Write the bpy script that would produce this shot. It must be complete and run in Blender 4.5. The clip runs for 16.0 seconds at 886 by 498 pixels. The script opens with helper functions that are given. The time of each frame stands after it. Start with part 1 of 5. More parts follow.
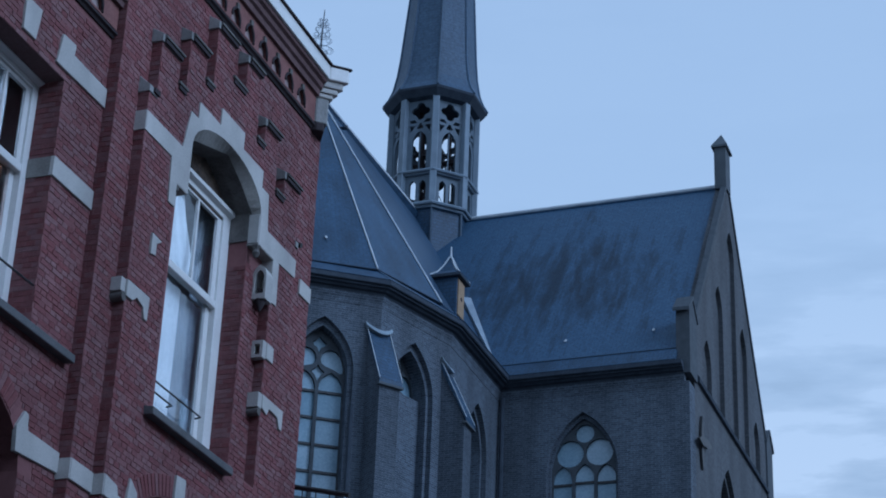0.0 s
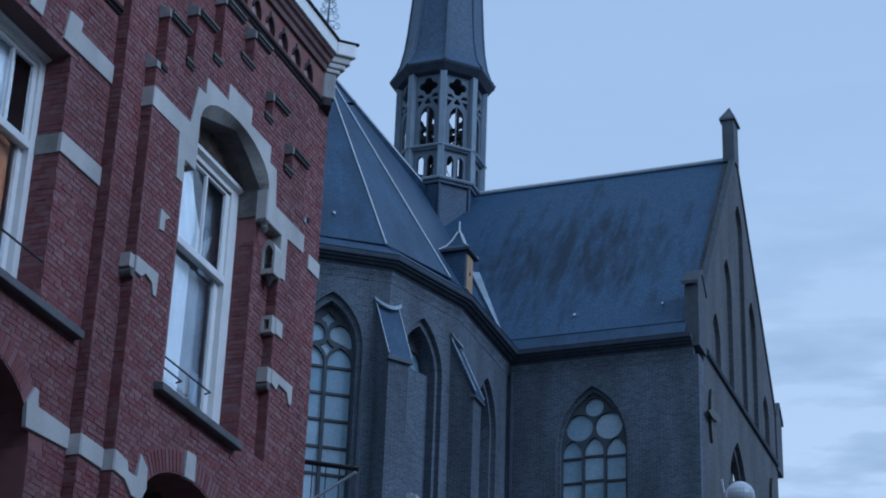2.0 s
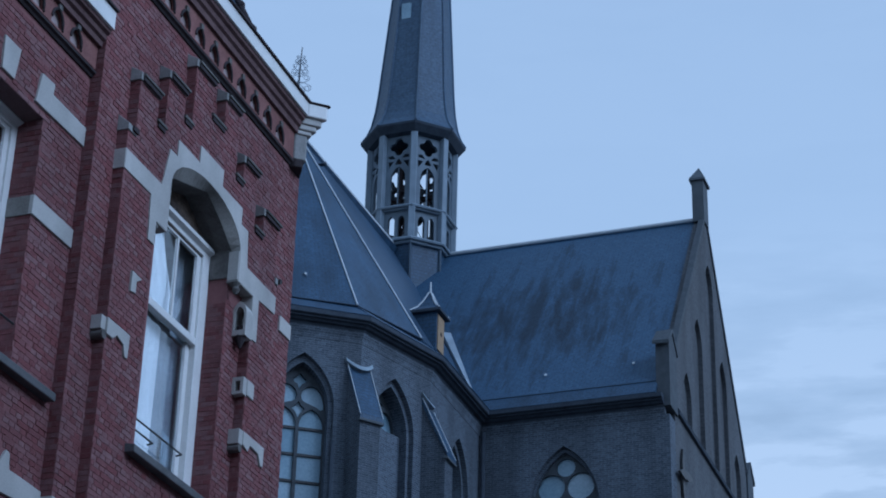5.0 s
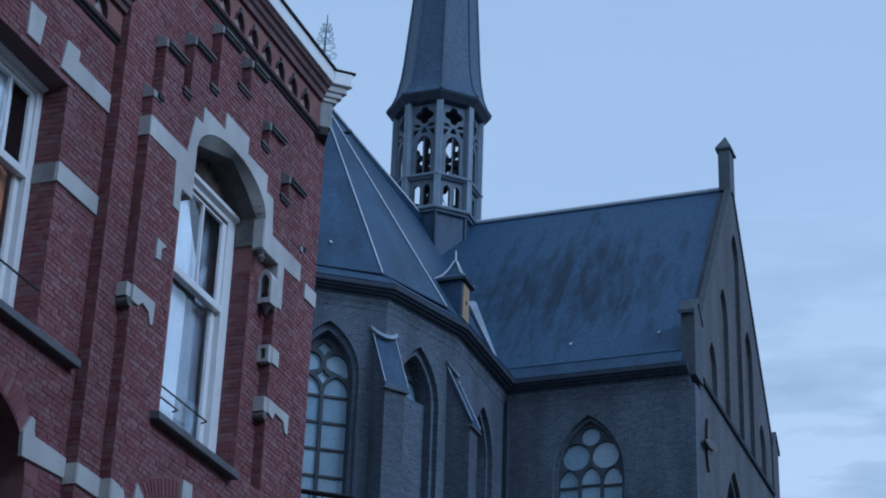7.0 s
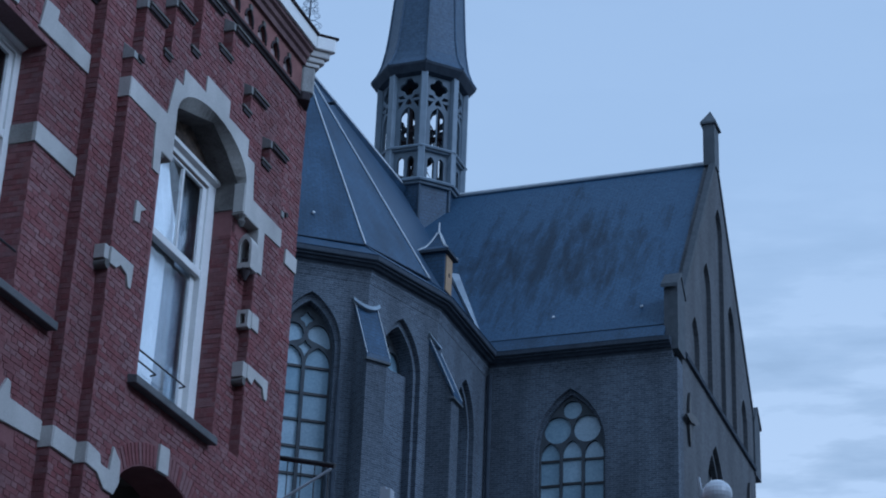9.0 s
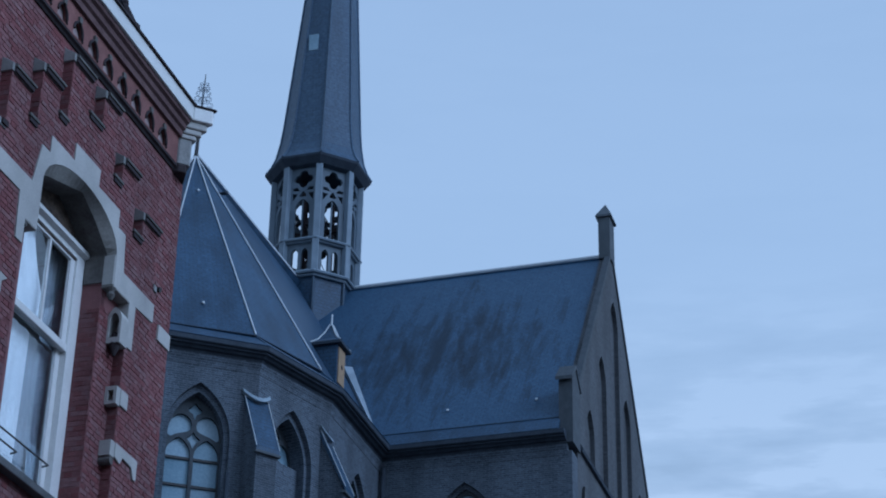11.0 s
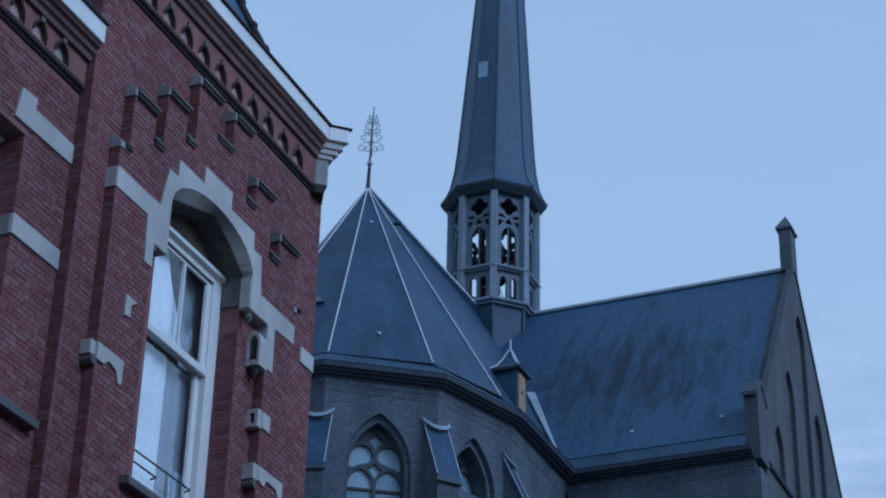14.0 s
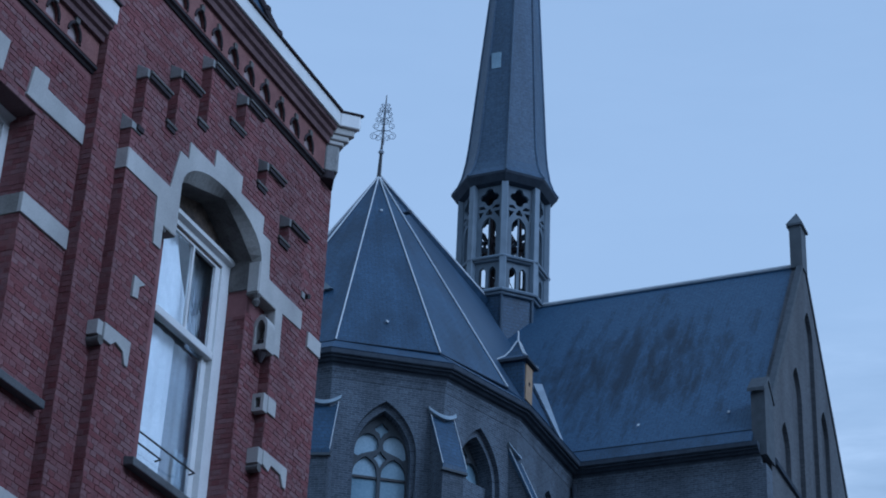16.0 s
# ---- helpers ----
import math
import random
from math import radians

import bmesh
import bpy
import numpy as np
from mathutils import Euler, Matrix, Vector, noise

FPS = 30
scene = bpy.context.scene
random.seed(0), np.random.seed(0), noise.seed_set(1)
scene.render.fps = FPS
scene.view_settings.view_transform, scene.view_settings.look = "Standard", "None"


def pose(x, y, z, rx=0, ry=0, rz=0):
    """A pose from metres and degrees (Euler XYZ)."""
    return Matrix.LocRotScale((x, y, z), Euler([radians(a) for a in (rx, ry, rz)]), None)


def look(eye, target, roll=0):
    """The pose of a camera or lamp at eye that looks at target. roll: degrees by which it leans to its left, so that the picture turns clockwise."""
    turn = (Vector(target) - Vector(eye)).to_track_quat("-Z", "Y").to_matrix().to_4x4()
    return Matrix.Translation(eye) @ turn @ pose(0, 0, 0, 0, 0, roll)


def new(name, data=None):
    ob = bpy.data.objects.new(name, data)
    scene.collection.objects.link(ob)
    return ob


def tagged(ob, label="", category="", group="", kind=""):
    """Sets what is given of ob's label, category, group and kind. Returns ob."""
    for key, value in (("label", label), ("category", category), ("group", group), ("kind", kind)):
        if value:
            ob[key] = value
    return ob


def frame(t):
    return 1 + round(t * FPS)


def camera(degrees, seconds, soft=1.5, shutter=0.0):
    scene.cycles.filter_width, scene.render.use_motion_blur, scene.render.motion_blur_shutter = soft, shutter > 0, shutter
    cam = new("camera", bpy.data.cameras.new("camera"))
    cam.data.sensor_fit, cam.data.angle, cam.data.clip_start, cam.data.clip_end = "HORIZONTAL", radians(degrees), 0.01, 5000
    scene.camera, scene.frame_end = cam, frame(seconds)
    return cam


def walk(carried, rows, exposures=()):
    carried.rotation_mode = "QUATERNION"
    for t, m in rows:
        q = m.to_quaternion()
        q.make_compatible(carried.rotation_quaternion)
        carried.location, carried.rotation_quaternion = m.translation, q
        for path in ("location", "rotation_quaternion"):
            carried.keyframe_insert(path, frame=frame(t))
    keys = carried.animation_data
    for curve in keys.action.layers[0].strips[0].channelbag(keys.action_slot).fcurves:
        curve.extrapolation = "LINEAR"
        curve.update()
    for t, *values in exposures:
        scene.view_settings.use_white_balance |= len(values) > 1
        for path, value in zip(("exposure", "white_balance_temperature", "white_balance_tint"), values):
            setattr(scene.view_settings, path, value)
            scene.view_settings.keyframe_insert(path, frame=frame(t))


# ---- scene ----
# ---- camera: seconds, eye, yaw to the left of +y, pitch up, roll ----
cam = camera(24.945, 16.0, soft=1.9, shutter=0.4)
ROWS = [
    (0.0, 9.860, -2.127, 1.625, 20.877, 26.243, 2.433),
    (0.5, 9.865, -2.133, 1.614, 21.009, 26.030, 2.568),
    (1.0, 9.856, -2.118, 1.616, 21.177, 25.750, 2.609),
    (1.5, 9.854, -2.114, 1.613, 21.215, 25.481, 2.489),
    (2.0, 9.860, -2.127, 1.611, 21.111, 25.523, 2.172),
    (2.5, 9.869, -2.142, 1.606, 20.855, 26.367, 1.847),
    (3.0, 9.858, -2.099, 1.623, 20.510, 27.585, 1.507),
    (3.2, 9.860, -2.104, 1.625, 20.448, 27.895, 1.438),
    (5.3, 9.884, -2.191, 1.585, 20.286, 27.162, 1.673),
    (5.5, 9.882, -2.181, 1.592, 20.450, 27.088, 1.780),
    (6.0, 9.872, -2.166, 1.601, 20.825, 26.951, 2.008),
    (6.5, 9.869, -2.147, 1.598, 20.992, 26.728, 2.089),
    (7.0, 9.864, -2.142, 1.602, 21.028, 26.360, 2.128),
    (7.5, 9.859, -2.155, 1.603, 21.069, 26.055, 2.277),
    (8.0, 9.839, -2.143, 1.606, 21.087, 25.879, 2.226),
    (8.2, 9.813, -2.133, 1.591, 21.036, 25.658, 2.134),
    (10.3, 9.843, -1.387, 1.583, 18.449, 26.522, 2.738),
    (10.5, 9.835, -1.310, 1.598, 17.777, 27.461, 2.243),
    (11.0, 9.842, -1.126, 1.607, 17.452, 28.678, 1.179),
    (11.5, 10.000, -0.937, 1.580, 18.838, 29.106, 1.003),
    (12.0, 10.112, -0.702, 1.588, 20.428, 29.093, 1.435),
    (12.5, 10.168, -0.505, 1.606, 21.225, 30.055, 1.443),
    (13.0, 10.233, -0.400, 1.599, 21.534, 30.220, 0.919),
    (13.5, 10.297, -0.414, 1.577, 22.583, 29.780, 0.803),
    (14.0, 10.325, -0.413, 1.593, 23.905, 29.473, 1.462),
    (14.5, 10.324, -0.395, 1.599, 24.974, 29.474, 2.275),
    (15.0, 10.327, -0.374, 1.590, 24.955, 29.399, 2.599),
    (15.5, 10.313, -0.362, 1.588, 24.491, 29.247, 2.698),
    (16.0, 10.318, -0.367, 1.580, 24.225, 29.203, 2.763),
]


def aimed(x, y, z, yaw, pitch, roll):
    a, b = radians(yaw), radians(pitch)
    way = Vector((-math.sin(a) * math.cos(b), math.cos(a) * math.cos(b), math.sin(b)))
    return look((x, y, z), Vector((x, y, z)) + way, roll)


walk(cam, [(r[0], aimed(*r[1:])) for r in ROWS], exposures=[(0.0, 0.46, 4440, 8), (8.2, 0.46, 4440, 8), (11.0, 0.41, 4420, 8), (13.5, 0.35, 4370, 8), (16.0, 0.41, 4350, 8)])

# ---- world and light: dusk under thin cloud ----
world = bpy.data.worlds.new("dusk_sky")
scene.world = world
world.use_nodes = True
wn, wl = world.node_tree.nodes, world.node_tree.links
wn.clear()
w_out, w_bg = wn.new("ShaderNodeOutputWorld"), wn.new("ShaderNodeBackground")
sky = wn.new("ShaderNodeTexSky")
sky.sky_type, sky.sun_disc = "NISHITA", False
sky.sun_elevation, sky.sun_rotation = radians(32), radians(101)
sky.air_density, sky.dust_density, sky.ozone_density = 1.0, 0.6, 1.6
w_geo, w_map, w_noise = wn.new("ShaderNodeTexCoord"), wn.new("ShaderNodeMapping"), wn.new("ShaderNodeTexNoise")
w_map.inputs["Scale"].default_value = (1.8, 1.8, 9.0)
w_noise.inputs["Scale"].default_value, w_noise.inputs["Detail"].default_value = 5.5, 7
w_noise.inputs["Roughness"].default_value = 0.55
w_ramp, w_mix, w_haze = wn.new("ShaderNodeValToRGB"), wn.new("ShaderNodeMixRGB"), wn.new("ShaderNodeMixRGB")
w_ramp.color_ramp.elements[0].position, w_ramp.color_ramp.elements[1].position = 0.43, 0.57
w_sep, w_low, w_amt, w_thin = wn.new("ShaderNodeSeparateXYZ"), wn.new("ShaderNodeMapRange"), wn.new("ShaderNodeMath"), wn.new("ShaderNodeMapRange")
w_low.inputs["From Min"].default_value, w_low.inputs["From Max"].default_value = 0.34, 0.47
w_low.inputs["To Min"].default_value, w_low.inputs["To Max"].default_value = 1.0, 0.04
w_thin.inputs["From Min"].default_value, w_thin.inputs["From Max"].default_value = 0.25, 0.75
w_thin.inputs["To Min"].default_value, w_thin.inputs["To Max"].default_value = 0.88, 0.62
w_amt.operation = "MULTIPLY"
w_cloud = wn.new("ShaderNodeValToRGB")
w_cloud.color_ramp.elements[0].position, w_cloud.color_ramp.elements[1].position = 0.34, 0.56
w_cloud.color_ramp.elements[0].color, w_cloud.color_ramp.elements[1].color = (2.25, 2.3, 2.25, 1), (4.2, 4.12, 3.86, 1)
wl.new(w_noise.outputs["Fac"], w_cloud.inputs["Fac"])
wl.new(w_cloud.outputs["Color"], w_mix.inputs[2])
w_haze.inputs[2].default_value = (3.98, 4.0, 3.66, 1)
wl.new(w_geo.outputs["Generated"], w_map.inputs["Vector"])
wl.new(w_geo.outputs["Generated"], w_sep.inputs[0])
wl.new(w_sep.outputs["Z"], w_low.inputs["Value"])
wl.new(w_sep.outputs["Z"], w_thin.inputs["Value"])
wl.new(w_map.outputs["Vector"], w_noise.inputs["Vector"])
wl.new(w_noise.outputs["Fac"], w_ramp.inputs["Fac"])
w_soft = wn.new("ShaderNodeMapRange")
w_soft.inputs["To Min"].default_value = 0.55
wl.new(w_ramp.outputs["Color"], w_soft.inputs["Value"])
wl.new(w_soft.outputs[0], w_amt.inputs[0])
wl.new(w_low.outputs[0], w_amt.inputs[1])
wl.new(w_thin.outputs[0], w_haze.inputs[0])
wl.new(sky.outputs["Color"], w_haze.inputs[1])
wl.new(w_haze.outputs["Color"], w_mix.inputs[1])
wl.new(w_amt.outputs[0], w_mix.inputs[0])
wl.new(w_mix.outputs["Color"], w_bg.inputs["Color"])
wl.new(w_bg.outputs["Background"], w_out.inputs["Surface"])
w_bg.inputs["Strength"].default_value = 0.109

sun_data = bpy.data.lights.new("sun", "SUN")
sun_data.energy, sun_data.angle, sun_data.color = 0.85, radians(35), (1.0, 0.98, 0.96)
sun = new("sun", sun_data)
sun.matrix_world = look((30, 6, 27), (0, 12, 8))

# ---- materials ----
def material(name, colors, scale=4.0, rough=0.8, metal=0.0, bump=0.15, fine=40.0, spread=0.0, island=False, spec=0.5, stain=0.0):
    """Two-scale noise between colours, with a per-piece shift of brightness."""
    m = bpy.data.materials.new(name)
    m.use_nodes = True
    n, l = m.node_tree.nodes, m.node_tree.links
    p = n["Principled BSDF"]
    co = n.new("ShaderNodeTexCoord")
    big, small = n.new("ShaderNodeTexNoise"), n.new("ShaderNodeTexNoise")
    big.inputs["Scale"].default_value, big.inputs["Detail"].default_value = scale, 6
    small.inputs["Scale"].default_value, small.inputs["Detail"].default_value = fine, 4
    for t in (big, small):
        l.new(co.outputs["Object"], t.inputs["Vector"])
    ramp = n.new("ShaderNodeValToRGB")
    ramp.color_ramp.elements[0].position, ramp.color_ramp.elements[1].position = 0.33, 0.68
    ramp.color_ramp.elements[0].color, ramp.color_ramp.elements[1].color = (*colors[0], 1), (*colors[1], 1)
    add = n.new("ShaderNodeMath")
    add.operation = "MULTIPLY_ADD"
    l.new(small.outputs["Fac"], add.inputs[0])
    add.inputs[1].default_value = 0.45
    half = n.new("ShaderNodeMath")
    half.operation = "MULTIPLY"
    half.inputs[1].default_value = 0.55
    l.new(big.outputs["Fac"], half.inputs[0])
    l.new(half.outputs[0], add.inputs[2])
    l.new(add.outputs[0], ramp.inputs["Fac"])
    last = ramp.outputs["Color"]
    if spread:
        rnd = n.new("ShaderNodeNewGeometry").outputs["Random Per Island"] if island else n.new("ShaderNodeObjectInfo").outputs["Random"]
        rr = n.new("ShaderNodeMapRange")
        rr.inputs["To Min"].default_value, rr.inputs["To Max"].default_value = 1 - spread, 1 + spread
        l.new(rnd, rr.inputs["Value"])
        hsv = n.new("ShaderNodeHueSaturation")
        l.new(rr.outputs[0], hsv.inputs["Value"])
        sr = n.new("ShaderNodeMapRange")
        sr.inputs["To Min"].default_value, sr.inputs["To Max"].default_value = 1.12, 0.72
        l.new(rnd, sr.inputs["Value"])
        l.new(sr.outputs[0], hsv.inputs["Saturation"])
        l.new(last, hsv.inputs["Color"])
        last = hsv.outputs["Color"]
    if stain:
        st = n.new("ShaderNodeTexNoise")
        st.inputs["Scale"].default_value, st.inputs["Detail"].default_value = 0.9, 7
        mp = n.new("ShaderNodeMapping")
        mp.inputs["Scale"].default_value = (1.2, 1.2, 0.35)
        l.new(co.outputs["Object"], mp.inputs["Vector"])
        l.new(mp.outputs["Vector"], st.inputs["Vector"])
        sm = n.new("ShaderNodeMapRange")
        sm.inputs["From Min"].default_value, sm.inputs["From Max"].default_value = 0.35, 0.7
        sm.inputs["To Min"].default_value, sm.inputs["To Max"].default_value = 1.0, 1.0 - stain
        l.new(st.outputs["Fac"], sm.inputs["Value"])
        mul = n.new("ShaderNodeMixRGB")
        mul.blend_type = "MULTIPLY"
        mul.inputs[0].default_value = 1.0
        l.new(last, mul.inputs[1])
        l.new(sm.outputs[0], mul.inputs[2])
        last = mul.outputs[0]
    l.new(last, p.inputs["Base Color"])
    p.inputs["Roughness"].default_value, p.inputs["Metallic"].default_value = rough, metal
    p.inputs["Specular IOR Level"].default_value = spec
    if bump:
        b = n.new("ShaderNodeBump")
        b.inputs["Strength"].default_value, b.inputs["Distance"].default_value = bump, 0.01
        l.new(small.outputs["Fac"], b.inputs["Height"])
        l.new(b.outputs["Normal"], p.inputs["Normal"])
    return m


def coursed(name, brick, brick2, mortar, width, height, joint, offset=0.5, rough=0.85, bump=0.4, stain=0.35, streak=(1.0, 0.25), spec=0.4, edge=(0.38, 0.66), patch=None):
    """Brick or slate courses on a surface built in its own frame (x along, z up)."""
    m = bpy.data.materials.new(name)
    m.use_nodes = True
    n, l = m.node_tree.nodes, m.node_tree.links
    p = n["Principled BSDF"]
    co = n.new("ShaderNodeTexCoord")
    sep, com = n.new("ShaderNodeSeparateXYZ"), n.new("ShaderNodeCombineXYZ")
    l.new(co.outputs["Object"], sep.inputs[0])
    run = n.new("ShaderNodeMath")
    l.new(sep.outputs["X"], run.inputs[0])
    l.new(sep.outputs["Y"], run.inputs[1])
    l.new(run.outputs[0], com.inputs["X"])
    l.new(sep.outputs["Z"], com.inputs["Y"])
    t = n.new("ShaderNodeTexBrick")
    t.offset = offset
    t.inputs["Color1"].default_value, t.inputs["Color2"].default_value = (*brick, 1), (*brick2, 1)
    t.inputs["Mortar"].default_value = (*mortar, 1)
    t.inputs["Scale"].default_value = 1.0
    t.inputs["Mortar Size"].default_value, t.inputs["Mortar Smooth"].default_value = joint, 0.3
    t.inputs["Brick Width"].default_value, t.inputs["Row Height"].default_value = width, height
    l.new(com.outputs[0], t.inputs["Vector"])
    st, fine = n.new("ShaderNodeTexNoise"), n.new("ShaderNodeTexNoise")
    mp = n.new("ShaderNodeMapping")
    mp.inputs["Scale"].default_value = (streak[0], 1.0, streak[1])
    l.new(co.outputs["Object"], mp.inputs["Vector"])
    l.new(mp.outputs["Vector"], st.inputs["Vector"])
    l.new(co.outputs["Object"], fine.inputs["Vector"])
    st.inputs["Scale"].default_value, st.inputs["Detail"].default_value = 0.9, 8
    st.inputs["Roughness"].default_value = 0.66 if patch else 0.5
    fine.inputs["Scale"].default_value, fine.inputs["Detail"].default_value = 9.0, 5
    mr, mf = n.new("ShaderNodeMapRange"), n.new("ShaderNodeMapRange")
    mr.inputs["From Min"].default_value, mr.inputs["From Max"].default_value = edge
    mr.inputs["To Min"].default_value, mr.inputs["To Max"].default_value = 1.0 + stain * 0.5, 1.0 - stain
    mf.inputs["From Min"].default_value, mf.inputs["From Max"].default_value = 0.3, 0.7
    mf.inputs["To Min"].default_value, mf.inputs["To Max"].default_value = 0.8, 1.2
    if not patch:
        l.new(st.outputs["Fac"], mr.inputs["Value"])
    l.new(fine.outputs["Fac"], mf.inputs["Value"])
    both = n.new("ShaderNodeMath")
    both.operation = "MULTIPLY"
    if patch:
        # moss gathers round one spot and thins out from it
        pm, pl, pr, thin = n.new("ShaderNodeMapping"), n.new("ShaderNodeVectorMath"), n.new("ShaderNodeMapRange"), n.new("ShaderNodeMath")
        pm.vector_type = "TEXTURE"
        pm.inputs["Location"].default_value, pm.inputs["Scale"].default_value = (patch[0], 0, patch[1]), (patch[2], 99, patch[3])
        pl.operation, thin.operation = "LENGTH", "ADD"
        pr.inputs["From Min"].default_value, pr.inputs["From Max"].default_value = 0.2, 1.3
        pr.inputs["To Min"].default_value, pr.inputs["To Max"].default_value = 0.14, -0.12
        l.new(co.outputs["Object"], pm.inputs["Vector"])
        l.new(pm.outputs[0], pl.inputs[0])
        l.new(pl.outputs["Value"], pr.inputs["Value"])
        l.new(pr.outputs[0], thin.inputs[0])
        l.new(st.outputs["Fac"], thin.inputs[1])
        l.new(thin.outputs[0], mr.inputs["Value"])
    l.new(mr.outputs[0], both.inputs[0])
    l.new(mf.outputs[0], both.inputs[1])
    mul = n.new("ShaderNodeMixRGB")
    mul.blend_type = "MULTIPLY"
    mul.inputs[0].default_value = 1.0
    l.new(t.outputs["Color"], mul.inputs[1])
    l.new(both.outputs[0], mul.inputs[2])
    l.new(mul.outputs[0], p.inputs["Base Color"])
    p.inputs["Roughness"].default_value = rough
    p.inputs["Specular IOR Level"].default_value = spec
    b = n.new("ShaderNodeBump")
    b.inputs["Strength"].default_value, b.inputs["Distance"].default_value = bump, 0.02
    b.invert = True
    l.new(t.outputs["Fac"], b.inputs["Height"])
    l.new(b.outputs["Normal"], p.inputs["Normal"])
    return m


def glass(name, tint, rough=0.03, trans=1.0):
    m = bpy.data.materials.new(name)
    m.use_nodes = True
    p = m.node_tree.nodes["Principled BSDF"]
    p.inputs["Base Color"].default_value = (*tint, 1)
    p.inputs["Roughness"].default_value, p.inputs["IOR"].default_value = rough, 1.5
    p.inputs["Transmission Weight"].default_value = trans
    return m


RED_A, RED_B = (0.135, 0.045, 0.049), (0.245, 0.094, 0.096)
M_BRICK = material("red_brick", (RED_A, RED_B), 9, 0.85, bump=0.3, fine=60, spread=0.12, stain=0.35)
M_BRICKS = material("red_brickwork", (RED_A, RED_B), 9, 0.85, bump=0.3, fine=60, spread=0.12, island=True, stain=0.35)
M_MORTAR = material("grey_mortar", ((0.155, 0.067, 0.069), (0.24, 0.116, 0.115)), 6, 0.95, bump=0.3, fine=80)
M_STONE = material("painted_stone", ((0.40, 0.39, 0.37), (0.55, 0.54, 0.51)), 3, 0.75, bump=0.2, fine=50, stain=0.3)
M_WEATHERED = material("weathered_stone", ((0.24, 0.23, 0.21), (0.40, 0.39, 0.36)), 4, 0.85, bump=0.3, fine=40, stain=0.4)
M_DARKSTONE = material("bluestone", ((0.06, 0.062, 0.065), (0.12, 0.12, 0.125)), 4, 0.7, bump=0.2, fine=40)
M_WHITE = material("white_paint", ((0.68, 0.68, 0.66), (0.80, 0.80, 0.78)), 3, 0.45, bump=0.05, fine=30, stain=0.15)
M_BROWN = material("brown_moulding", ((0.095, 0.06, 0.062), (0.165, 0.108, 0.106)), 4, 0.85, bump=0.1, fine=30, spec=0.12)
# sooty parts, and dark pieces that stand in for shade
M_SOOT_SHADE = material("soot_and_shade", ((0.036, 0.031, 0.034), (0.064, 0.055, 0.058)), 4, 0.9, bump=0.1, fine=30, spec=0.1)
M_IRON = material("dark_iron", ((0.02, 0.021, 0.023), (0.04, 0.041, 0.045)), 6, 0.5, metal=0.3, bump=0.1, fine=60)
# cloth colours that also stand in for sky reflected in the windows
M_CURTAIN_SKY = material("curtain_and_sky_reflection", ((0.42, 0.45, 0.48), (0.58, 0.61, 0.63)), 1.2, 0.9, bump=0.05, fine=20)
M_DRAPE_SKY = material("drape_and_soft_reflection", ((0.11, 0.13, 0.155), (0.21, 0.24, 0.28)), 1.5, 0.9, bump=0.05, fine=20)
M_ROOM = material("dim_room", ((0.20, 0.18, 0.17), (0.30, 0.27, 0.25)), 2, 0.9, bump=0.0, fine=10)
M_SHUTTER = material("orange_wood", ((0.30, 0.12, 0.05), (0.42, 0.19, 0.09)), 3, 0.6, bump=0.1, fine=30)
M_CBRICK = coursed("church_brick", (0.044, 0.056, 0.076), (0.079, 0.096, 0.122), (0.122, 0.14, 0.168), 0.22, 0.068, 0.009, stain=0.3)
# browner brick for the gables, also darkened to offset the sun on them
M_GABLE_BRICK = coursed("darkened_brown_brick", (0.047, 0.052, 0.060), (0.073, 0.078, 0.087), (0.092, 0.098, 0.107), 0.22, 0.068, 0.009, stain=0.3)
M_CSTONE = material("church_stone", ((0.054, 0.066, 0.078), (0.10, 0.115, 0.130)), 2, 0.85, bump=0.2, fine=25, stain=0.3)
M_SLATE = coursed("roof_slate", (0.032, 0.060, 0.107), (0.039, 0.071, 0.122), (0.020, 0.034, 0.060), 0.24, 0.13, 0.010, rough=0.5, spec=0.28, bump=0.3, stain=0.28, streak=(1.6, 0.45))
M_SLATE_OLD = coursed("mossy_slate", (0.033, 0.062, 0.110), (0.040, 0.073, 0.125), (0.020, 0.034, 0.060), 0.24, 0.13, 0.010, rough=0.55, spec=0.28, bump=0.3, stain=0.55, streak=(2.4, 0.5), edge=(0.48, 0.68), patch=(17.6, 5.2, 5.0, 4.4))
M_FLASH = material("dull_lead", ((0.20, 0.25, 0.30), (0.31, 0.37, 0.42)), 3, 0.55, bump=0.15, fine=20, stain=0.3)
M_VALLEY = material("valley_lead", ((0.26, 0.31, 0.37), (0.38, 0.43, 0.49)), 3, 0.5, bump=0.15, fine=20, stain=0.3)
M_TYMPANUM = material("mottled_tympanum", ((0.035, 0.033, 0.034), (0.24, 0.175, 0.125)), 7, 0.9, bump=0.3, fine=22, stain=0.5)
M_SPIRE = coursed("spire_slate", (0.056, 0.087, 0.138), (0.065, 0.099, 0.151), (0.045, 0.069, 0.11), 0.24, 0.13, 0.010, rough=0.55, spec=0.3, bump=0.22, stain=0.18, streak=(1.2, 0.25))
M_LEAD = material("lead_sheet", ((0.036, 0.058, 0.091), (0.060, 0.088, 0.127)), 1.5, 0.5, metal=0.1, bump=0.15, fine=12, stain=0.3)
M_RIDGE = material("pale_lead", ((0.42, 0.45, 0.48), (0.58, 0.61, 0.63)), 3, 0.5, bump=0.1, fine=20)
M_TURRET = material("turret_timber", ((0.075, 0.103, 0.136), (0.122, 0.156, 0.195)), 2, 0.65, bump=0.15, fine=30, stain=0.3)
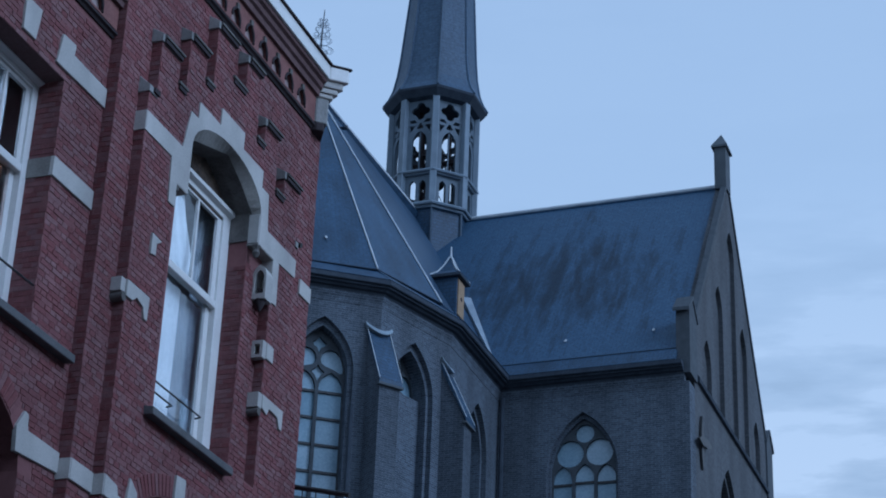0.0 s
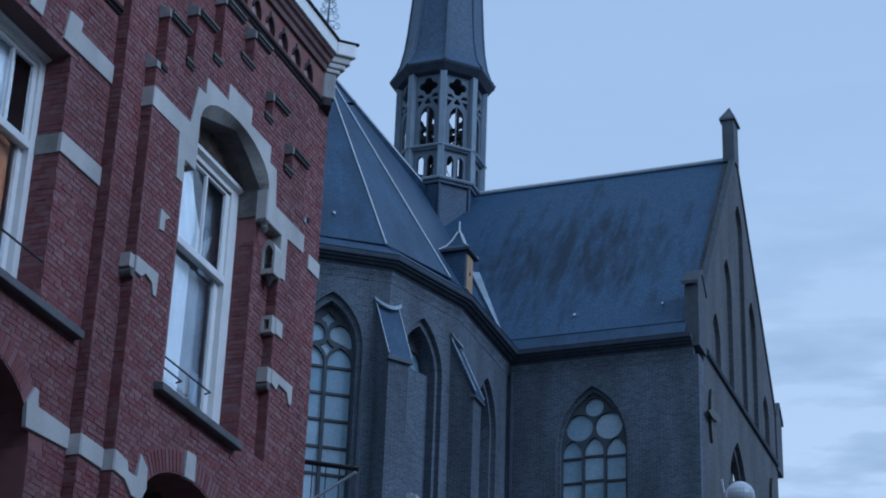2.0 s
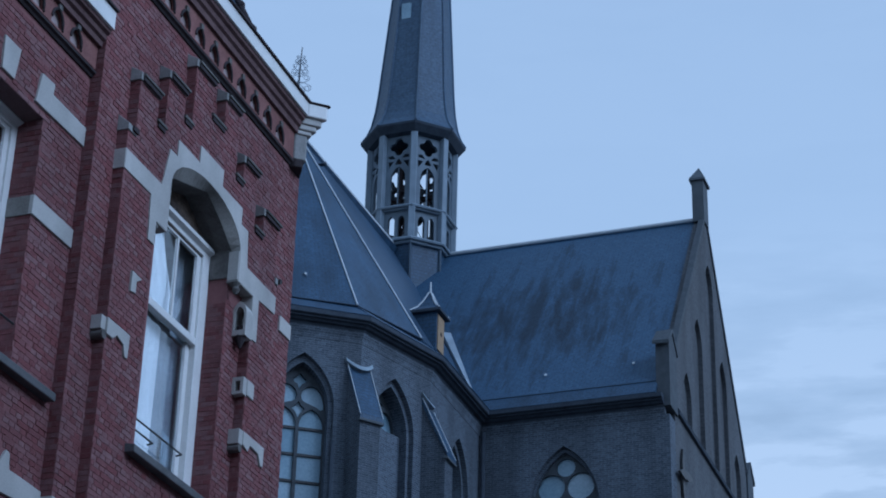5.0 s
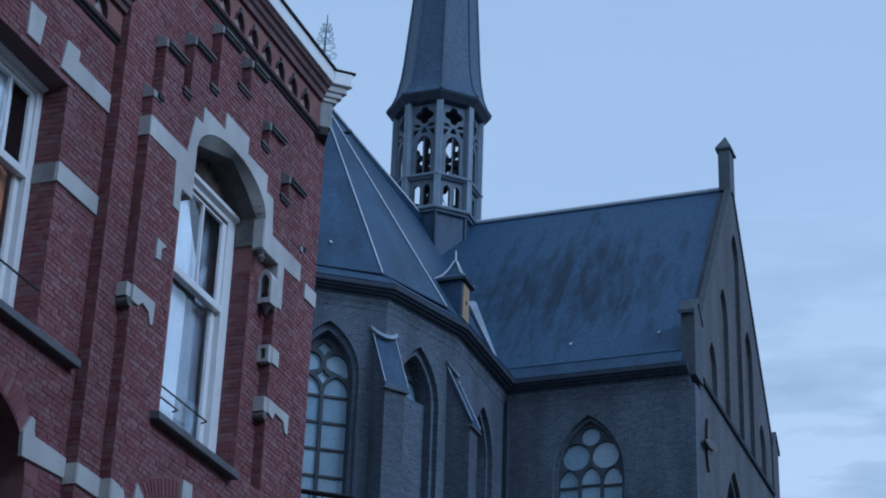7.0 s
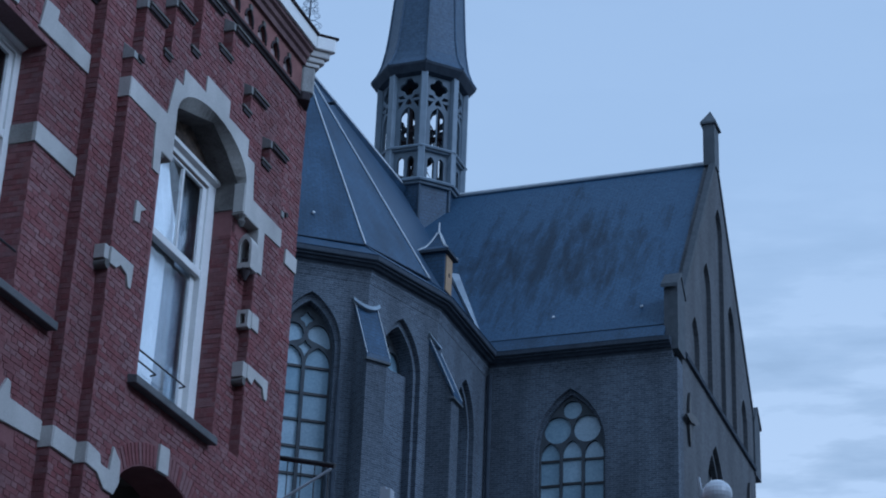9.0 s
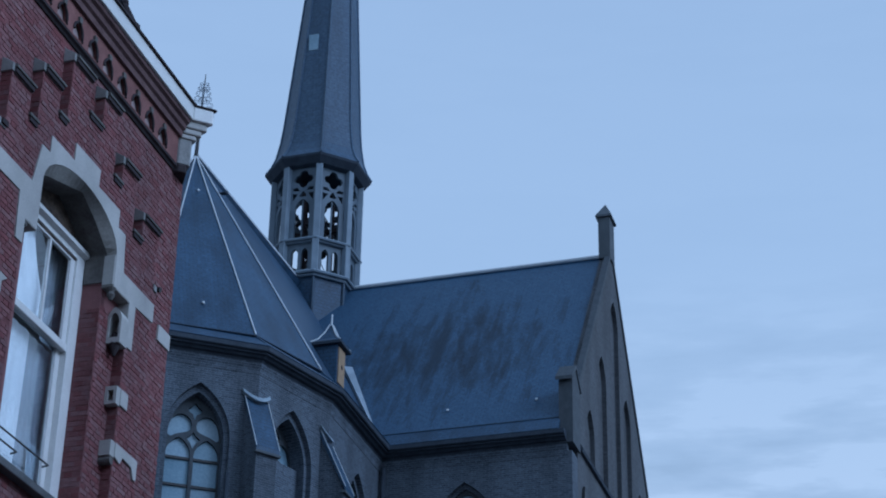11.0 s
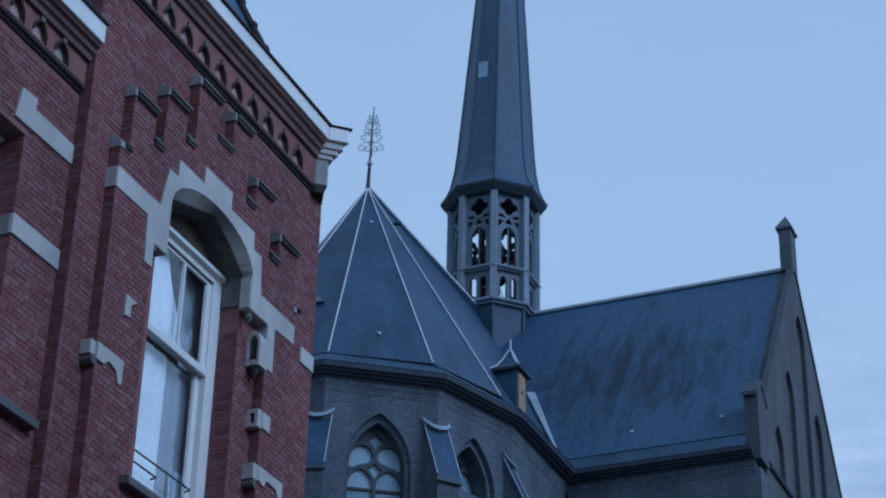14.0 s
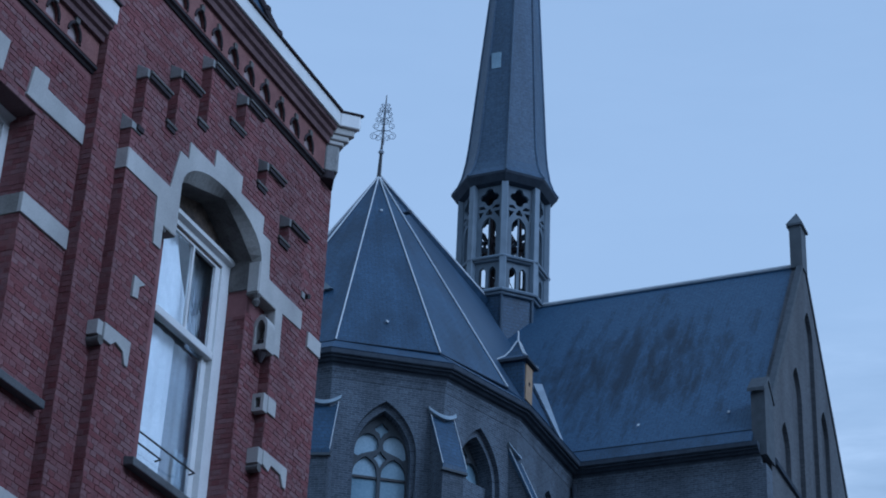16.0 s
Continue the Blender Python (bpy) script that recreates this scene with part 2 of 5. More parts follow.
# turret timber again, lightened to paint highlights on posts and rings
M_POSTS_LIT = material("turret_timber_lit", ((0.135, 0.175, 0.22), (0.215, 0.262, 0.315)), 2, 0.6, bump=0.15, fine=30, stain=0.25)
M_GUTTER = material("gutter_zinc", ((0.028, 0.036, 0.050), (0.052, 0.064, 0.084)), 3, 0.75, bump=0.1, fine=20, spec=0.2)
# opaque panes; the pale blue base stands in for reflected sky
M_LEADED = material("leaded_glass_sky", ((0.17, 0.26, 0.335), (0.31, 0.42, 0.51)), 1.2, 0.38, bump=0.08, fine=14, spread=0.2, spec=0.35)
M_TRACERY = material("tracery_stone", ((0.032, 0.040, 0.049), (0.066, 0.077, 0.09)), 4, 0.8, bump=0.1, fine=30)
M_LOUVRE = material("ochre_board", ((0.24, 0.165, 0.095), (0.36, 0.26, 0.155)), 3, 0.7, bump=0.1, fine=25)
M_ASPHALT = material("street_paving", ((0.15, 0.145, 0.145), (0.24, 0.235, 0.235)), 0.6, 0.9, bump=0.3, fine=50)
M_GLOBE = material("opal_globe", ((0.62, 0.66, 0.70), (0.70, 0.73, 0.76)), 3, 0.25, bump=0.0, fine=10)
M_POST = material("pale_metal", ((0.42, 0.47, 0.52), (0.56, 0.60, 0.65)), 3, 0.4, bump=0.05, fine=20)
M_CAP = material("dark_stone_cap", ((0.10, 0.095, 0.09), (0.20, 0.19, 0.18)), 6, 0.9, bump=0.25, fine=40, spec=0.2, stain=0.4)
M_FINIAL = material("weathered_iron", ((0.20, 0.225, 0.26), (0.32, 0.35, 0.39)), 6, 0.6, bump=0.1, fine=60)
M_ROW = coursed("row_brick", (0.36, 0.33, 0.31), (0.44, 0.41, 0.39), (0.4, 0.38, 0.37), 0.22, 0.07, 0.01)
M_GLASS = glass("window_glass", (0.93, 0.96, 0.98))


# ---- builders ----
def thing(name, label, category, group="", kind="", at=(0, 0, 0)):
    ob = new(name)
    ob.location = at
    ob.empty_display_size = 0.2
    return tagged(ob, label, category, group, kind)


def finish(bm, name, mat):
    me = bpy.data.meshes.new(name)
    bmesh.ops.recalc_face_normals(bm, faces=bm.faces)
    bm.to_mesh(me)
    bm.free()
    me.materials.append(mat)
    return me


def part(name, bm, mat, parent, label="", m=None, bevel=0.0, kind=""):
    """One mesh object under a thing; m places it in the world."""
    ob = new(name, finish(bm, name, mat) if isinstance(bm, bmesh.types.BMesh) else bm)
    ob.parent = parent
    up = Matrix.Identity(4)
    p = parent
    while p is not None:
        up = p.matrix_basis @ up
        p = p.parent
    ob.matrix_basis = up.inverted() @ (m or Matrix.Identity(4))
    if bevel:
        b = ob.modifiers.new("edge", "BEVEL")
        b.width, b.segments, b.limit_method, b.angle_limit = bevel, 2, "ANGLE", radians(40)
    return tagged(ob, label, kind=kind)


def box(bm, x0, x1, y0, y1, z0, z1):
    v = [bm.verts.new((x, y, z)) for x in (x0, x1) for y in (y0, y1) for z in (z0, z1)]
    for f in ((0, 1, 3, 2), (4, 6, 7, 5), (0, 4, 5, 1), (2, 3, 7, 6), (0, 2, 6, 4), (1, 5, 7, 3)):
        bm.faces.new([v[i] for i in f])
    return bm


def boxed(*a):
    return box(bmesh.new(), *a)


def slab(loops, depth, front=0.0):
    """A plate in x and z with holes, its face at y = front, running back by depth. First loop outside."""
    bm = bmesh.new()
    edges = []
    for loop in loops:
        vs = [bm.verts.new((u, front, v)) for u, v in loop]
        edges += [bm.edges.new((vs[i], vs[(i + 1) % len(vs)])) for i in range(len(vs))]
    bmesh.ops.triangle_fill(bm, edges=edges, use_beauty=True)
    back = bmesh.ops.extrude_face_region(bm, geom=bm.faces[:])
    bmesh.ops.translate(bm, vec=(0, depth, 0), verts=[g for g in back["geom"] if isinstance(g, bmesh.types.BMVert)])
    return bm


def prism(profile, u0, u1, m0=0.0, m1=0.0):
    """A profile of (y, z) run along x from u0 to u1, its ends mitred by m0 and m1."""
    bm = bmesh.new()
    a = [bm.verts.new((u0 + m0 * y, y, z)) for y, z in profile]
    b = [bm.verts.new((u1 - m1 * y, y, z)) for y, z in profile]
    k = len(profile)
    bm.faces.new(a)
    bm.faces.new(b[::-1])
    for i in range(k):
        bm.faces.new((a[i], a[(i + 1) % k], b[(i + 1) % k], b[i]))
    return bm


def tube(points, r, sides=8, r1=None):
    bm = bmesh.new()
    pts = [Vector(p) for p in points]
    rings = []
    for i, p in enumerate(pts):
        d = (pts[min(i + 1, len(pts) - 1)] - pts[max(i - 1, 0)]).normalized()
        q = d.to_track_quat("Z", "Y").to_matrix()
        rr = r + ((r1 if r1 is not None else r) - r) * i / max(1, len(pts) - 1)
        rings.append([bm.verts.new(p + q @ Vector((rr * math.cos(t), rr * math.sin(t), 0))) for t in (2 * math.pi * k / sides for k in range(sides))])
    for a, b in zip(rings, rings[1:]):
        for k in range(sides):
            bm.faces.new((a[k], a[(k + 1) % sides], b[(k + 1) % sides], b[k]))
    bm.faces.new(rings[0][::-1])
    bm.faces.new(rings[-1])
    return bm


def lathe(profile, sides, turn=0.0, center=(0, 0)):
    """Rings of (radius, z) about an upright axis."""
    bm = bmesh.new()
    rings = []
    for r, z in profile:
        rings.append([bm.verts.new((center[0] + r * math.sin(turn + 2 * math.pi * k / sides), center[1] - r * math.cos(turn + 2 * math.pi * k / sides), z)) for k in range(sides)])
    for a, b in zip(rings, rings[1:]):
        for k in range(sides):
            bm.faces.new((a[k], a[(k + 1) % sides], b[(k + 1) % sides], b[k]))
    bm.faces.new(rings[0][::-1])
    bm.faces.new(rings[-1])
    return bm


def solid(verts, faces):
    bm = bmesh.new()
    vs = [bm.verts.new(v) for v in verts]
    for f in faces:
        bm.faces.new([vs[i] for i in f])
    return bm


def arch(c, half, spring, rise, n=14):
    """Points over a round-headed arch, from its left springing to its right one."""
    return [(c - half * math.cos(math.pi * i / n), spring + rise * math.sin(math.pi * i / n)) for i in range(n + 1)]


def pointed(c, half, spring, n=8, k=1.0):
    """A pointed arch; k is the radius over the span."""
    r = 2 * half * k
    top = math.acos((r - half) / r)
    right = [(c + half - r + r * math.cos(top * i / n), spring + r * math.sin(top * i / n)) for i in range(n + 1)]
    return [(2 * c - u, v) for u, v in right] + right[-2::-1]


def opening(c, half, bottom, spring, k=1.0, n=8):
    return [(c - half, bottom)] + pointed(c, half, spring, n, k) + [(c + half, bottom)]


def circle(c, v, r, n=16, start=0.0):
    return [(c + r * math.cos(start + 2 * math.pi * i / n), v + r * math.sin(start + 2 * math.pi * i / n)) for i in range(n)]


def foil(c, v, r, lobes=4, n=5):
    """A quatrefoil or trefoil outline."""
    out = []
    for k in range(lobes):
        a = math.pi / 2 + 2 * math.pi * k / lobes
        cx, cy = c + 0.55 * r * math.cos(a), v + 0.55 * r * math.sin(a)
        for i in range(n):
            b = a - math.pi / 2 * 1.05 + math.pi * 1.05 * i / (n - 1)
            out.append((cx + 0.45 * r * math.cos(b), cy + 0.45 * r * math.sin(b)))
    return out


def facing(angle, x=0.0, y=0.0, z=0.0):
    """A wall's frame: its face looks along -y turned by angle degrees about z, so 90 looks along +x."""
    return pose(x, y, z, 0, 0, angle)


COURSE, STRETCHER, HEADER, JOINT = 0.0615, 0.213, 0.1005, 0.0105
PROUD = 0.003
BRICK_QUADS = np.array([(0, 1, 3, 2), (0, 4, 5, 1), (2, 3, 7, 6), (0, 2, 6, 4), (1, 5, 7, 3)])


def courses(u0, u1, v0, v1, blocked=None):
    """Rows of alternating stretchers and headers over a rectangle, cut at what is blocked: (u, v, length) each."""
    out = []
    row = int(round(v0 / COURSE))
    while row * COURSE + COURSE <= v1 + 0.02:
        v = row * COURSE
        free = [(u0, u1)]
        for a, b in (blocked(v + COURSE / 2) if blocked else ()):
            free = [s for lo, hi in free for s in ((lo, min(hi, a)), (max(lo, b), hi)) if s[1] - s[0] > 0.03]
        length = STRETCHER if row % 2 else HEADER
        shift = (row % 4 // 2) * STRETCHER / 2 + (0.055 if row % 2 else 0.0)
        for lo, hi in free:
            u = math.floor((lo - shift) / (length + JOINT)) * (length + JOINT) + shift
            while u < hi:
                a, b = max(u, lo + 0.002), min(u + length, hi - 0.002)
                if b - a > 0.025:
                    out.append((a, v, b - a))
                u += length + JOINT
        row += 1
    return out


def brickwork(name, rows, m, parent, single=None):
    """Bricks of a wall: those that single picks as objects of their own, the rest in one mesh."""
    rng = np.random.default_rng(len(rows))
    verts, faces = [], []
    for u, v, w in rows:
        if single and single(u, v, w):
            key = "stretcher" if w > 0.15 else "header"
            ob = new("brick", BRICKS[key])
            ob.parent = parent
            ob.matrix_basis = parent.matrix_basis.inverted() @ m @ pose(u, 0, v)
            continue
        out = PROUD + rng.normal(0, 0.0018)
        k = len(verts)
        h = COURSE - JOINT
        j = rng.normal(0, 0.0012, 4)
        for x in (u, u + w):
            for y in (-out, 0.015):
                for z in (v + j[0], v + h + j[1]):
                    verts.append((x, y, z))
        faces += (BRICK_QUADS + k).tolist()
    me = bpy.data.meshes.new(name)
    me.from_pydata(verts, [], faces)
    me.materials.append(M_BRICKS)
    return part(name, me, M_BRICKS, parent, m=m, kind="stuff")


def brick_mesh(key, w):
    bm = boxed(0, w, -PROUD, 0.015, 0, COURSE - JOINT)
    return finish(bm, key, M_BRICK)


ARCH_BRICK = finish(boxed(-0.03, 0.03, -0.006, 0.015, -0.115, 0.115), "arch_brick", M_BRICK)
BRICKS = {"stretcher": brick_mesh("stretcher", STRETCHER), "header": brick_mesh("header", HEADER)}


# ---- ground ----
ground = tagged(new("ground", finish(boxed(-2500, 2500, -2500, 2500, -0.3, 0.0), "ground", M_ASPHALT)), "worn grey street paving reaching the horizon", "ground", kind="structure")

# plain unseen walls added behind and opposite the camera to block and bounce light
for name, spec in (("light_wall_opposite", (15.5, 25, -6, 95, 0, 14.5)), ("light_wall_behind", (-40, 60, -14, -7, 0, 19))):
    tagged(new(name, finish(boxed(*spec), name, M_ROW)), "unseen pale brick wall added to shape the light", "wall", kind="structure")

# ---- the red brick town house ----
F = facing(90)
X_BAY, X_WALL, X_WING = 0.0, -0.13, -0.27
Y_WING, Y_BAY0, Y_BAY1, Y_END = 14.02, 14.47, 18.50, 19.27
house = thing("town_house", "red brick town house with pale stone bands and white cornice", "house", at=(-4, 12, 0))


def spans(poly, v):
    """Where a level line lies inside an outline."""
    hits = []
    for (a, b), (c, d) in zip(poly, poly[1:] + poly[:1]):
        if (b <= v) != (d <= v):
            hits.append(a + (v - b) * (c - a) / (d - b))
    hits.sort()
    return list(zip(hits[::2], hits[1::2]))


MERLONS = [(14.64, 15.09, 13.52), (15.28, 15.71, 13.93), (15.91, 16.39, 14.47), (16.74, 17.14, 14.48), (17.36, 17.77, 13.93), (18.02, 18.46, 13.52)]
SLOTS = [13.25, 13.66, 14.08, 13.66, 13.25]
bay_top = []
for i, (a, b, top) in enumerate(MERLONS):
    bay_top += [(a, top), (b, top)]
    if i < 5:
        bay_top += [(b, SLOTS[i]), (MERLONS[i + 1][0], SLOTS[i])]
BAY = [(Y_BAY0, 4.0), (Y_BAY0, 12.82), (14.64, 12.82)] + bay_top + [(18.46, 12.82), (Y_BAY1, 12.82), (Y_BAY1, 4.0)]
HEAD = arch(16.48, 0.94, 12.70, 0.47)
BAY_OPEN = [(15.28, 9.36), (15.28, 12.05), (15.54, 12.05)] + HEAD + [(17.42, 12.32), (17.86, 12.32), (17.86, 9.36)]
LOW_OPEN = [(15.04, 6.2)] + arch(16.10, 1.06, 7.90, 0.66) + [(17.16, 6.2)]
part("bay", slab([BAY, BAY_OPEN, LOW_OPEN], 0.14, -X_BAY + 0.003), M_MORTAR, house, "projecting window bay with a stepped battlement top", m=F)
SURROUND = ([(15.28, 11.75), (15.13, 11.75), (15.10, 12.30), (14.47, 12.30), (14.47, 12.54), (15.32, 12.54), (15.44, 13.07), (15.62, 13.07), (15.62, 13.29),
             (16.17, 13.29), (16.17, 13.52), (16.80, 13.52), (16.80, 13.30), (17.38, 13.30), (17.38, 13.08), (17.58, 13.08), (17.63, 12.60), (18.50, 12.60),
             (18.50, 12.36), (18.02, 12.34), (18.03, 11.76), (17.86, 11.76), (17.86, 12.32), (17.42, 12.32)] + HEAD[::-1] + [(15.54, 12.05), (15.28, 12.05)])
part("arch_surround", slab([SURROUND], 0.12, -0.016), M_STONE, house, "pale stepped stone arch surround", m=F)
WALL_OPEN = [(15.55, 9.36)] + arch(16.48, 0.93, 12.70, 0.47) + [(17.41, 9.36)]
WALL = [(Y_WING, 4.0), (Y_WING, 15.5), (Y_END, 15.5), (Y_END, 4.0)]
part("wall", slab([WALL, WALL_OPEN, LOW_OPEN], 0.36, -X_WALL + 0.003), M_MORTAR, house, m=F)
part("soffit_panel", slab([[(15.53, 12.60)] + arch(16.48, 0.95, 12.70, 0.49) + [(17.43, 12.60)]], 0.05, 0.40), M_TYMPANUM, house, "dark brown mottled tympanum over the window", m=F)


def strip(rings):
    """A closed bar: rings are its long edges, in order round its section."""
    bm = bmesh.new()
    vs = [[bm.verts.new(p) for p in ring] for ring in rings]
    for a, b in zip(vs, vs[1:] + vs[:1]):
        for i in range(len(a) - 1):
            bm.faces.new((a[i], a[i + 1], b[i + 1], b[i]))
    bm.faces.new([r[0] for r in vs])
    bm.faces.new([r[-1] for r in vs][::-1])
    return bm


def along(poly, n):
    """n + 1 even steps along a line of points."""
    out, legs = [], [math.dist(a, b) for a, b in zip(poly, poly[1:])]
    for i in range(n + 1):
        d, k = sum(legs) * i / n, 0
        while k < len(legs) - 1 and d > legs[k]:
            d, k = d - legs[k], k + 1
        f = d / legs[k]
        out.append((poly[k][0] + f * (poly[k + 1][0] - poly[k][0]), poly[k][1] + f * (poly[k + 1][1] - poly[k][1])))
    return out


# the round stone head passes into an angular brick recess behind
outer = along(arch(16.48, 0.936, 12.70, 0.466), 24)
angular = along([(15.57, 12.68), (15.76, 12.88), (16.64, 13.15), (17.02, 12.98), (17.39, 12.74)], 24)
part("arch_soffit", strip([[(u, -0.012, v) for u, v in outer], [(u, 0.10, v) for u, v in angular], [(u, 0.10, v) for u, v in outer]]), M_WEATHERED, house, "weathered stone arch soffit", m=F)
# rear soffit in dark stone colour: the shade of the recess, painted
part("recess_shade_soffit", strip([[(u, 0.102, v) for u, v in outer], [(u, 0.102, v) for u, v in angular], [(u, 0.40, v) for u, v in angular], [(u, 0.40, v) for u, v in outer]]), M_CAP, house, "recess soffit, its dark colour standing in for shade", m=F)
WING = [(4.0, 4.0), (4.0, 13.9), (Y_WING, 13.9), (Y_WING, 4.0)]
WING_WIN = [(11.3, 9.47), (11.3, 12.25), (13.21, 12.25), (13.21, 9.47)]
WING_LOW = [(11.15, 6.2)] + arch(12.25, 1.1, 8.0, 0.72) + [(13.35, 6.2)]
part("wall", slab([WING, WING_WIN, WING_LOW], 0.40, -X_WING + 0.003), M_MORTAR, house, m=F)
part("side_wall", boxed(-9.0, -0.5, Y_END - 0.3, Y_END, 0, 15.5), M_MORTAR, house)
part("back_wall", boxed(-9.3, -9.0, 4.0, Y_END, 0, 15.5), M_MORTAR, house)
part("end_wall", boxed(-9.0, -0.7, 4.0, 4.3, 0, 15.5), M_MORTAR, house)
part("ground_storey", boxed(-0.66, -0.2, 4.0, Y_END, 0, 4.0), M_MORTAR, house)

# brown board added under the lintel to paint its deep shade
part("lintel_shade_board", boxed(-0.664, -0.277, 11.3, 13.205, 12.234, 12.247), M_BROWN, house, "dark board added for the shade under the wing lintel")

# stone blocks: outlines in y and z, the plane they stand on
BLOCKS = [
    ("impost", [(14.46, 10.30), (14.46, 10.49), (14.95, 10.49), (14.94, 10.21), (14.88, 10.21), (14.83, 10.33), (14.68, 10.37), (14.60, 10.30)], X_BAY),
    ("impost", [(17.86, 10.36), (17.86, 10.53), (18.44, 10.53), (18.44, 10.28), (18.37, 10.28), (18.30, 10.40), (18.06, 10.42), (18.00, 10.32)], X_BAY),
    ("block", [(17.86, 11.00), (17.86, 11.20), (18.05, 11.20), (18.05, 11.00)], X_BAY),
    ("block", [(14.86, 10.98), (14.86, 11.23), (15.08, 11.215), (14.97, 11.14), (14.97, 11.0)], X_BAY),
    ("quoin", [(18.92, 12.35), (18.92, 12.56), (19.27, 12.56), (19.27, 12.35)], X_WALL),
    ("band", [(13.19, 11.11), (13.19, 11.33), (14.01, 11.33), (14.01, 11.11)], X_WING),
    ("lintel_stone", [(12.99, 12.33), (13.05, 12.70), (13.31, 12.71), (13.30, 12.585), (14.01, 12.575), (14.01, 12.345), (13.20, 12.33)], X_WING),
    ("lintel_stone", [(12.32, 12.33), (12.30, 12.71), (12.61, 12.71), (12.56, 12.33)], X_WING),
    ("band", [(13.22, 8.15), (13.19, 8.40), (13.31, 8.59), (13.375, 8.57), (13.395, 8.42), (14.01, 8.41), (14.01, 8.20)], X_WING),
    ("band", [(14.02, 8.14), (14.02, 8.355), (14.46, 8.35), (14.46, 8.135)], X_WALL),
    ("band", [(14.47, 8.12), (14.47, 8.338), (14.72, 8.30), (14.76, 8.205), (14.94, 8.20), (14.975, 8.47), (15.14, 8.36), (15.16, 8.14), (15.06, 7.98), (14.86, 7.98), (14.70, 8.10)], X_BAY),
    ("voussoir", [(15.94, 8.545), (15.95, 8.845), (16.165, 8.855), (16.175, 8.555)], X_BAY),
]
for name, outline, plane in BLOCKS:
    part(name, slab([outline], 0.05, -plane - 0.028), M_STONE, house, m=F, bevel=0.006)
# their returns on the faces that look down the street
part("impost", boxed(X_WALL, X_BAY, Y_BAY0 - 0.10, Y_BAY0 + 0.05, 10.33, 10.49), M_STONE, house, bevel=0.006)
part("scroll", tube([(X_WALL, Y_BAY0 - 0.04, 10.28), (X_BAY + 0.015, Y_BAY0 - 0.04, 10.28)], 0.052, 12), M_CAP, house)
part("band", boxed(X_WALL, X_BAY + 0.012, Y_BAY0 - 0.016, Y_BAY0 - 0.001, 12.30, 12.54), M_STONE, house)
part("band", boxed(-0.66, X_WING + 0.02, 13.194, 13.209, 11.11, 11.33), M_WEATHERED, house)
part("band", boxed(X_WING, X_WALL + 0.02, Y_WING - 0.016, Y_WING - 0.001, 8.14, 8.355), M_STONE, house)
part("band", boxed(X_WALL, X_BAY + 0.02, Y_BAY0 - 0.016, Y_BAY0 - 0.001, 8.12, 8.338), M_STONE, house)
part("impost", boxed(X_WALL, X_BAY + 0.02, 17.75, 17.859, 10.34, 10.53), M_STONE, house, bevel=0.006)
part("scroll", tube([(X_WALL, 17.80, 10.29), (X_BAY + 0.02, 17.80, 10.29)], 0.05, 10), M_CAP, house)
block_side = slab([[(-0.13, 10.98), (-0.13, 11.20), (0.02, 11.20), (0.02, 10.98)], [(-0.09, 11.02), (-0.02, 11.02), (-0.02, 11.15), (-0.09, 11.15)]], 0.10, 17.757)
part("hollow_block", block_side, M_STONE, house, "hollowed pale stone block")
niche = slab([opening(-0.045, 0.092, 11.70, 12.0, 1.0, 5), opening(-0.045, 0.062, 11.77, 11.98, 1.0, 5)], 0.20, 17.64)
part("niche", niche, M_STONE, house, "small pointed stone niche")
part("niche_back", boxed(-0.127, 0.036, 17.82, 17.85, 11.72, 12.05), M_STONE, house)
part("bracket", lathe([(0.015, 11.56), (0.06, 11.66), (0.075, 11.705), (0.045, 11.76), (0.05, 11.84), (0.01, 11.86)], 10, 0, (-0.045, 17.71)), M_SOOT_SHADE, house, "sooty stone bracket")
part("jamb_stone", boxed(-0.37, -0.13, 17.385, 17.408, 12.37, 12.74), M_CAP, house)
part("jamb_stone", boxed(-0.127, 0.012, 17.39, 17.418, 12.33, 12.72), M_STONE, house, bevel=0.004)
part("shoulder_stone", boxed(-0.135, 0.014, 17.392, 17.858, 12.305, 12.318), M_WEATHERED, house)
part("shoulder_stone", boxed(-0.135, 0.014, 17.846, 17.858, 11.78, 12.303), M_STONE, house)
part("shoulder_stone", boxed(-0.135, 0.014, 15.284, 15.536, 12.035, 12.048), M_WEATHERED, house)
part("knob", lathe([(0.02, 12.15), (0.05, 12.21), (0.03, 12.25), (0.055, 12.30)], 10, 0, (-0.02, 17.44)), M_CAP, house, "dark carved stone knob")
part("roll", tube([(-0.10, 15.32, 12.005), (0.01, 15.32, 12.005)], 0.028, 10), M_CAP, house)

# caps on the battlements and the little corbels in their slots
def battlement_cap(a, b, z):
    """A sloped weathered stone; dark nosing, and a dark plate as painted shadow below."""
    part("cap", prism([(0.13, z + 0.002), (-0.018, z + 0.002), (-0.018, z + 0.10), (0.13, z + 0.19)], a - 0.03, b + 0.01), M_CAPSTONE, house, "weathered stone battlement cap", m=F, bevel=0.006)
    part("cap_dark_edge", prism([(-0.0185, z + 0.055), (-0.055, z + 0.055), (-0.055, z + 0.085), (-0.0185, z + 0.115)], a + 0.01, b + 0.02), M_CAP, house, m=F, bevel=0.004)
    # dark plate drawn in as the shadow line under the nosing
    part("cap_dark_edge", boxed(a + 0.015, b - 0.01, -0.04, -0.0185, z, z + 0.045), M_SOOT_SHADE, house, m=F)


